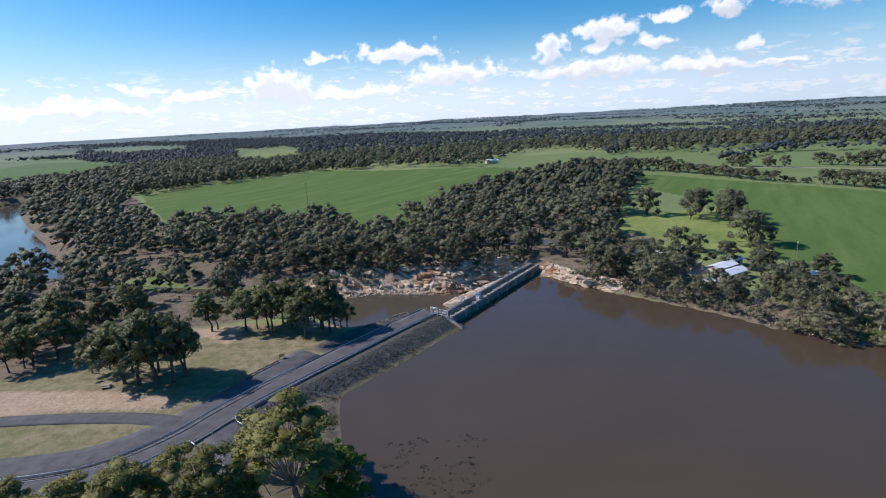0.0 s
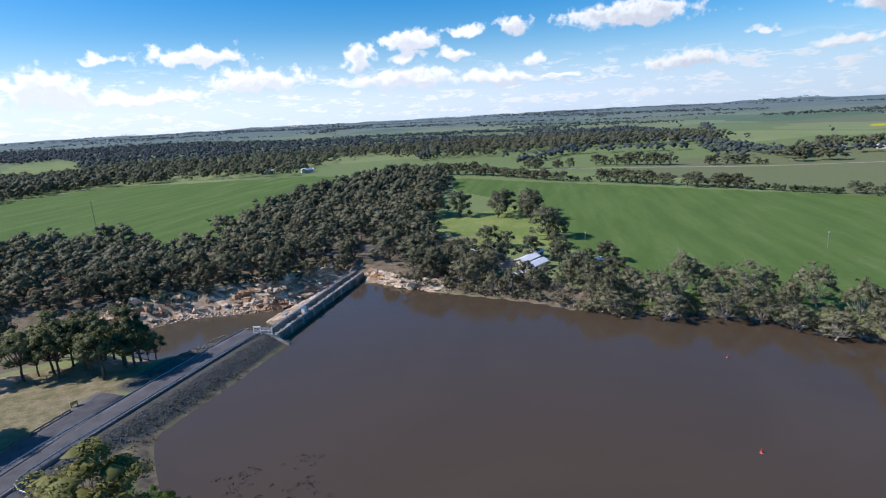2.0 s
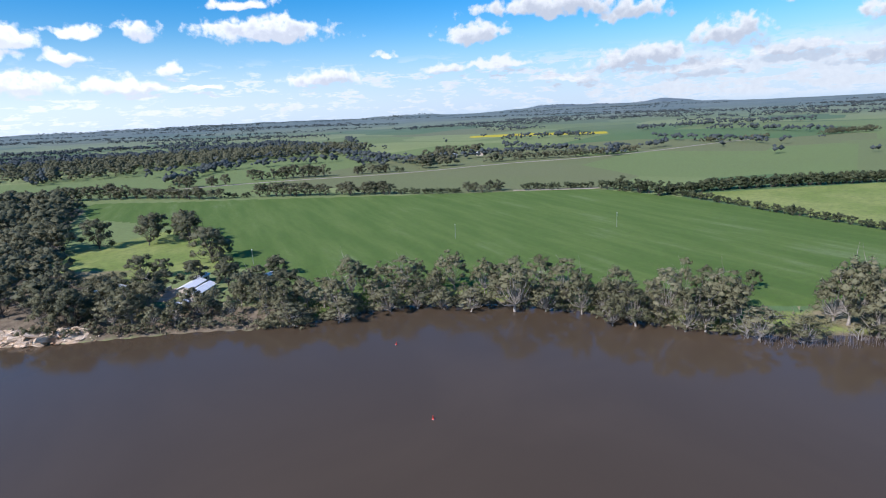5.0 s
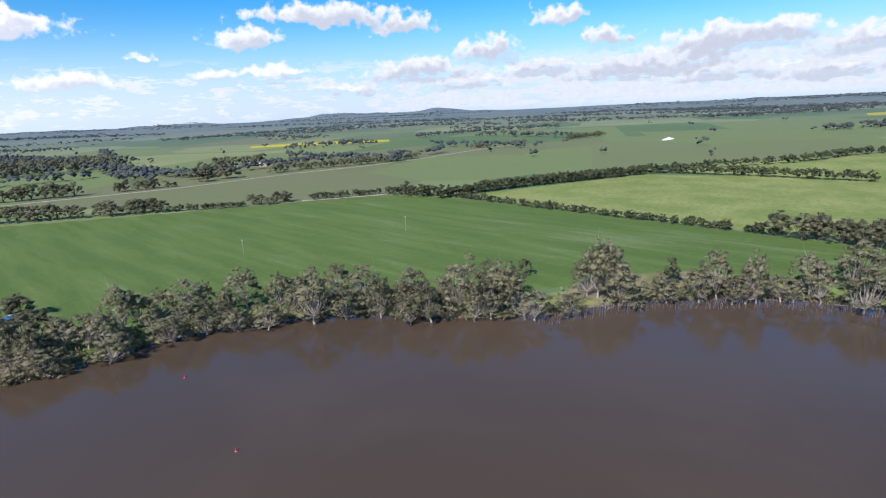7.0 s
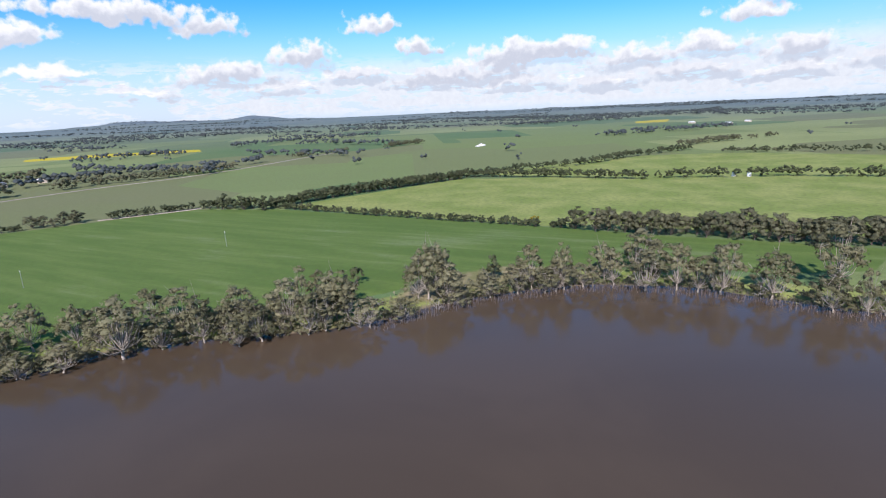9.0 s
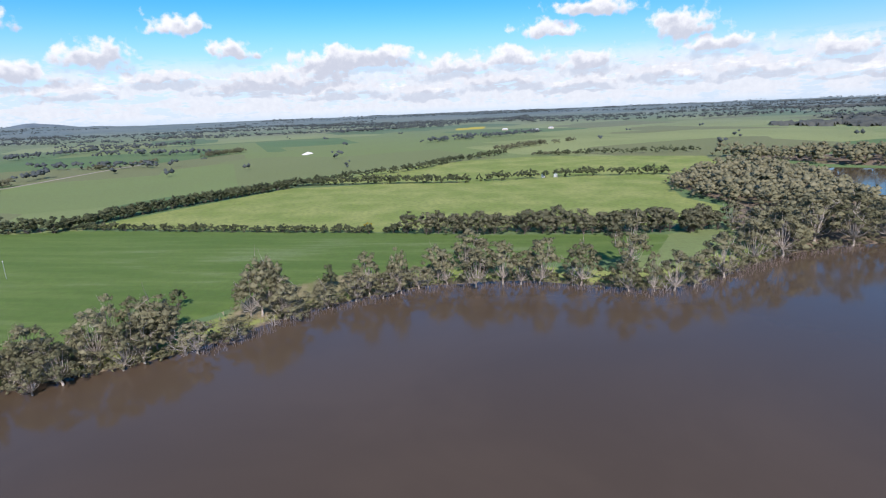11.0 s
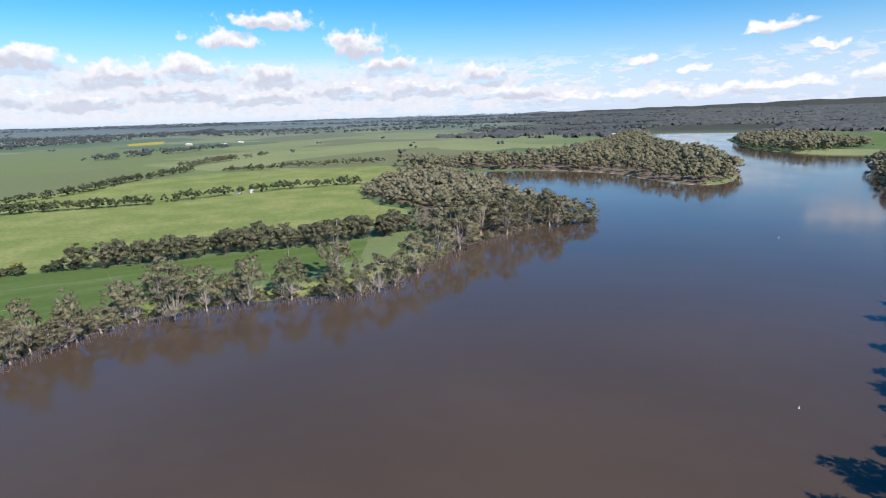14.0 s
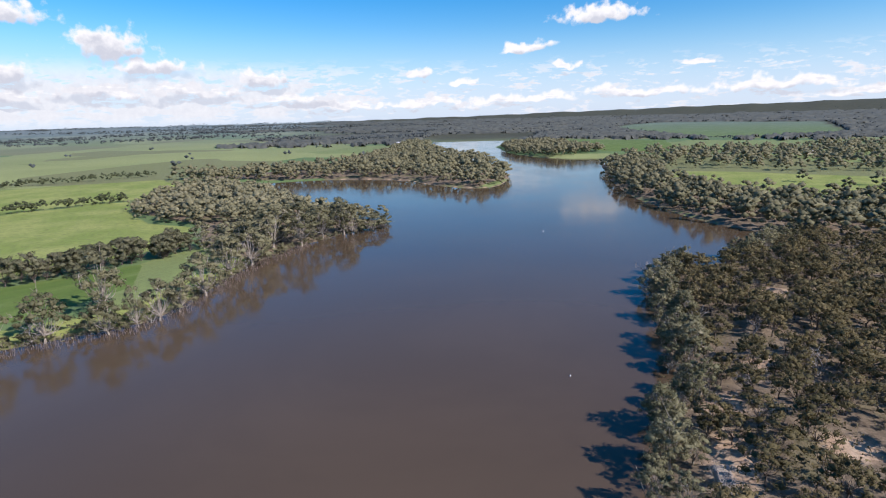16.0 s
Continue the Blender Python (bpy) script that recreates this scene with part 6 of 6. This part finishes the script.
def pole(x, y, tall, label, arm=0.0):
    ob = thing("pole", pose(x, y, ground_at(x, y) - 0.3), label, "pole", "poles in the fields")
    bm = bmesh.new()
    rod(bm, (0, 0, 0), (0, 0, tall + 0.3), 0.17 if arm else 0.08, 8, 0.7)
    part("shaft", bm, M_TIMBER if arm else M_STEEL, ob)
    if arm:
        bm = bmesh.new()
        box(bm, (-arm, -0.07, tall - 0.6), (arm, 0.07, tall - 0.42))
        part("crossarm", bm, M_TIMBER, ob)
        for i in (-1, 0, 1):
            bm = bmesh.new()
            rod(bm, (i * arm * 0.85, 0, tall - 0.42), (i * arm * 0.85, 0, tall - 0.15), 0.06, 6)
            part("insulator", bm, M_WHITE, ob)
    else:
        bm = bmesh.new()
        box(bm, (-0.14, -0.14, tall), (0.14, 0.14, tall + 0.4))
        part("cap", bm, M_WHITE, ob, bevel=0.03)


pole(-99.4, 412, 16, "dark timber power pole in the sown field", 1.2)
pole(129.5, 195, 6.5, "slim grey pole at the field's edge")
pole(256.7, 88, 7.0, "slim grey pole standing in the crop")
pole(204.9, 146, 6.5, "slim grey pole standing in the crop")
pole(70, 203, 8, "timber power pole in the clearing", 0.9)


def buoy(x, y, mat, label):
    ob = thing("buoy", pose(x, y, 0, 6 * rng.normal(), 6 * rng.normal(), 0) @ Matrix.Scale(0.72 if mat is M_RED else 0.5, 4), label, "buoy", "buoys on the lake")
    bm = bmesh.new()
    bmesh.ops.create_uvsphere(bm, u_segments=14, v_segments=8, radius=0.42)
    for v in bm.verts:
        v.co.z = v.co.z * 0.75
    part("float", bm, mat, ob)
    bm = bmesh.new()
    rod(bm, (0, 0, 0.2), (0, 0, 1.1), 0.16, 10, 0.7)
    part("top", bm, mat, ob, bevel=0.02)
    bm = bmesh.new()
    bmesh.ops.create_cone(bm, cap_ends=True, segments=12, radius1=0.44, radius2=0.44, depth=0.08)
    part("collar", bm, M_WHITE, ob)


buoy(102.6, 94.3, M_RED, "red marker buoy on the brown water")
buoy(78.0, 63.1, M_RED, "red marker buoy on the brown water")
buoy(34.0, -289.4, M_WHITE, "white marker buoy on the water")
buoy(7.5, -122.8, M_WHITE, "white marker buoy on the water")


def tank(x, y):
    ob = thing("water_tank", pose(x, y, ground_at(x, y) - 0.1), "white water tank by the windbreak", "tank", "water tanks")
    bm = bmesh.new()
    bmesh.ops.create_cone(bm, cap_ends=True, segments=20, radius1=1.5, radius2=1.5, depth=2.6, matrix=Matrix.Translation((0, 0, 1.3)))
    part("body", bm, M_WHITE, ob, bevel=0.05)
    bm = bmesh.new()
    bmesh.ops.create_cone(bm, cap_ends=True, segments=20, radius1=1.6, radius2=0.1, depth=0.6, matrix=Matrix.Translation((0, 0, 2.9)))
    part("lid", bm, M_WHITE, ob)


tank(400.4, -241.0)
tank(395.6, -249.8)


def heap():
    bm = bmesh.new()
    bmesh.ops.create_grid(bm, x_segments=28, y_segments=14, size=1)
    for v in bm.verts:
        r = math.hypot(v.co.x, v.co.y)
        v.co = Vector((v.co.x * 17, v.co.y * 6, 3.6 * max(0, 1 - r) ** 0.8 * (1 + 0.4 * noise.noise(v.co * 4)) - 0.2))
    ob = part("lime_heap", bm, M_LIME)
    ob.matrix_basis = pose(917, -117, ground_at(917, -117), 0, 0, -35)
    tagged(ob, "long pale heap of lime in a green field", "heap")


heap()


def log_barrier():
    a, b = np.array([-51.2, 115.2]), np.array([-42.6, 128.6])
    n = 7
    for i in range(n):
        p, q = a + (b - a) * (i + 0.04) / n, a + (b - a) * (i + 0.96) / n
        m = (p + q) / 2
        ob = thing("log_barrier", Matrix.Translation((m[0], m[1], ground_at(*m))), "weathered log rail beside the grass", "barrier", "log rails of the picnic ground")
        d = (q - p) / 2
        bm = bmesh.new()
        rod(bm, (-d[0], -d[1], 0.45), (d[0], d[1], 0.45), 0.16, 8)
        part("log", bm, M_TIMBER, ob)
        for s in (-0.85, 0.85):
            bm = bmesh.new()
            rod(bm, (d[0] * s, d[1] * s, -0.3), (d[0] * s, d[1] * s, 0.42), 0.13, 7)
            part("post", bm, M_TIMBER, ob)


log_barrier()


def sign(x, y, yaw, w, h, mat, label):
    ob = thing("sign", pose(x, y, ground_at(x, y), 0, 0, yaw), label, "sign")
    bm = bmesh.new()
    box(bm, (-w / 2, -0.12, 0.5), (w / 2, 0.12, 0.5 + h))
    part("board", bm, mat, ob, bevel=0.03)
    for s in (-0.4, 0.4):
        bm = bmesh.new()
        box(bm, (w * s - 0.09, -0.08, -0.3), (w * s + 0.09, 0.08, 0.55))
        part("post", bm, M_TIMBER, ob)


sign(-42.4, 130.6, 35, 1.5, 0.8, M_SIGN, "pale notice board at the corner of the grass")
sign(41.5, 219, -20, 4.2, 1.3, M_SIGN, "ochre board at the far end of the weir")


def bench_table(x, y, yaw):
    ob = thing("picnic_table", pose(x, y, ground_at(x, y), 0, 0, yaw), "grey picnic table with benches under the gums", "table", "picnic tables")
    for name, lo, hi in (("tabletop", (-1.0, -0.4, 0.7), (1.0, 0.4, 0.77)), ("bench", (-1.0, -0.95, 0.4), (1.0, -0.65, 0.46)), ("bench", (-1.0, 0.65, 0.4), (1.0, 0.95, 0.46)), ("leg", (-0.8, -0.9, -0.2), (-0.7, 0.9, 0.4)), ("leg", (0.7, -0.9, -0.2), (0.8, 0.9, 0.4)), ("leg", (-0.8, -0.1, 0.4), (-0.7, 0.1, 0.7)), ("leg", (0.7, -0.1, 0.4), (0.8, 0.1, 0.7))):
        bm = bmesh.new()
        box(bm, lo, hi)
        part(name, bm, M_CONCRETE, ob)


bench_table(-80.5, 119.5, 20)


def barn(x, y, yaw, w, d, h, label):
    ob = thing("farm_shed", pose(x, y, ground_at(x, y), 0, 0, yaw), label, "shed", "distant farm buildings")
    roofed(ob, (-w / 2, -d / 2), (w / 2, d / 2), h, h + 1.4, M_ROOF, M_WALL, 0.5, [(-w / 4, -d / 2, 1.5, 1.2, 1.0), (w / 8, -d / 2, 1.5, 1.2, 1.0)])


for x, y, yaw, w, d, h in [(-296, 634, 10, 22, 10, 4), (-272, 652, 0, 14, 8, 3.5), (-264, 708, 15, 16, 9, 3.5), (66, 690, 5, 14, 9, 3.5), (20, 712, 5, 16, 8, 4), (598, 425, 40, 18, 10, 4), (628, 402, 40, 12, 8, 3.5), (-240, -820, 20, 14, 8, 3.5), (-330, -960, 0, 14, 9, 4), (455, -1180, 0, 26, 12, 5),
                           (1250, -730, 30, 14, 8, 3), (1290, -800, 20, 12, 8, 3), (1340, -690, 30, 14, 8, 3)]:
    barn(x, y, yaw, w, d, h, "pale farm shed among distant trees")


def dead_tree(x, y, tall, label, spread=0.55, lean=(0, 0)):
    """A bleached leafless gum of forking limbs."""
    pieces = []

    def limb(a, way, long, r, depth):
        b = a + way * long
        mid = (a + b) / 2 + rng.normal(0, long * 0.06, 3)
        pieces.append(tube([a, mid, b], [r, r * 0.8, r * 0.55], 5 if depth > 1 else 4))
        if depth:
            for _ in range(3 if depth > 1 else 2):
                w = way + rng.normal(0, spread, 3) + np.array([0, 0, 0.12])
                limb(b if rng.uniform() < 0.6 else mid, w / np.linalg.norm(w), long * rng.uniform(0.55, 0.85), r * 0.55, depth - 1)
    for _ in range(2):
        w = np.array([lean[0] + rng.normal(0, 0.3), lean[1] + rng.normal(0, 0.3), 1.0])
        limb(np.array([0, 0, -0.5]), w / np.linalg.norm(w), tall * 0.4, 0.013 * tall + 0.04, 4)
    v, f = join(pieces)
    ob = link_mesh("dead_tree", v, f, M_DEAD_WOOD, shade=True)
    ob.matrix_basis = pose(x, y, max(-0.3, ground_at(x, y)))
    tagged(ob, label, "tree", "dead gums of the east shore")


for x, y, t in [(151.5, 17, 9), (150.3, 14, 6), (178, -54, 7), (173.5, -74, 6), (154, -105, 8), (142, -118, 9), (135.5, -128, 8), (137, -143, 6), (146, -190, 6), (163, -6, 5), (141, 88, 6)]:
    dead_tree(x, y, t, "bleached dead gum standing at the flooded edge")
for x, y, t in [(-14, -206, 9), (-16, -150, 7), (-24, -160, 7), (-36, -150, 6), (-30, -120, 6), (-45, -130, 7), (-18, -84, 6)]:
    dead_tree(x, y, t, "bare grey gum of the west bank")


M_SAPLING = simple("drowned_stems", (0.13, 0.105, 0.098), (0.26, 0.22, 0.2), 0.6, 0.9)


def drowned():
    """Drowned saplings that stand in the shallows."""
    pieces = []
    shore = np.array([(152, 14), (164, -6), (171, -24), (176.5, -51), (173, -73), (164, -93), (154, -105), (142, -117), (134, -129), (137, -150), (147, -196), (145, -235)], float)
    p = row(shore, 0.17, 0.0)
    for x, y in p:
        d = rng.uniform(-1.5, 7.0)
        q = np.array([x, y]) - np.array([0.94, 0.1 if y > -60 else -0.35]) * d
        h = rng.uniform(0.6, 2.6)
        pieces.append(tube([(q[0], q[1], -0.6), (q[0] + rng.normal(0, 0.1), q[1] + rng.normal(0, 0.1), h * 0.5), (q[0] + rng.normal(0, 0.25), q[1] + rng.normal(0, 0.25), h)], [0.06, 0.05, 0.03], 3))
    v, f = join(pieces)
    tagged(link_mesh("drowned_saplings", v, f, M_SAPLING), "grey drowned saplings standing in the shallows", "saplings", kind="stuff")


drowned()


def weeds():
    leaf = []
    for _ in range(70):
        c = np.array([rng.uniform(-13, 6), rng.uniform(77, 96), 0.0])
        n = int(rng.integers(6, 16))
        spot = c + rng.normal(0, 1, (n, 3)) * (0.45, 0.3, 0.06) + (0, 0, 0.05)
        leaf.append(sprays(spot, np.array([0, 0, 1.0]) + 0.5 * rng.normal(size=(n, 3)), rng.uniform(0.1, 0.28, n), rng))
    v, f = join(leaf)
    tagged(link_mesh("water_weed", v, f, M_WEED), "dark tufts of drowned weed in the shallows", "weed", kind="stuff")


weeds()


def undergrowth(name, outline, gap, size, mat, label, keep=0.8, tall=0.6):
    """Low grass tussocks and shrubs, too many to count."""
    p = scatter(outline, gap, keep, 0.2)
    z = height(p[:, 0], p[:, 1])
    leaf = []
    for (x, y), h in zip(p, z):
        n = int(rng.integers(6, 11))
        spot = np.array([x, y, h + tall * 0.4]) + rng.normal(0, 1, (n, 3)) * (size, size, tall * 0.35)
        leaf.append(sprays(spot, np.array([0, 0, 0.6]) + rng.normal(size=(n, 3)), size * rng.uniform(0.4, 0.9, n), rng))
    v, f = join(leaf)
    tagged(link_mesh(name, v, f, mat), label, "undergrowth", kind="stuff")


undergrowth("undergrowth", [(45, 203), (65, 170), (94, 131), (125, 114), (147, 70), (149, 28), (164, -4), (176, -50), (164, -92), (134, -128), (146, -196), (150, -200), (142, -130), (172, -95), (186, -50), (174, 0), (160, 30), (157, 70), (136, 116), (100, 152), (70, 196)], 1.7, 0.75, M_GUM, "grey-green undergrowth along the flooded shore", 0.5, 2.0)
undergrowth("undergrowth", [(-6, -70), (-12, -118), (-15, -140), (-13, -169), (-15, -205), (-20, -229), (-54, -256), (-110, -250), (-95, -160), (-65, -105), (-42, -70)], 3.2, 0.7, M_SCRUB, "dry olive undergrowth below the scrub", 0.45, 1.0)
undergrowth("undergrowth", dam_strip(6.0, 11.5, -2, 70), 1.3, 0.4, M_SCRUB, "dry grass and weeds on the dam's lake slope", 0.7, 0.4)

for roots in KINDS.values():
    for root in roots:
        if root.get("unused"):
            for o in (*root.children, root):
                bpy.data.objects.remove(o)
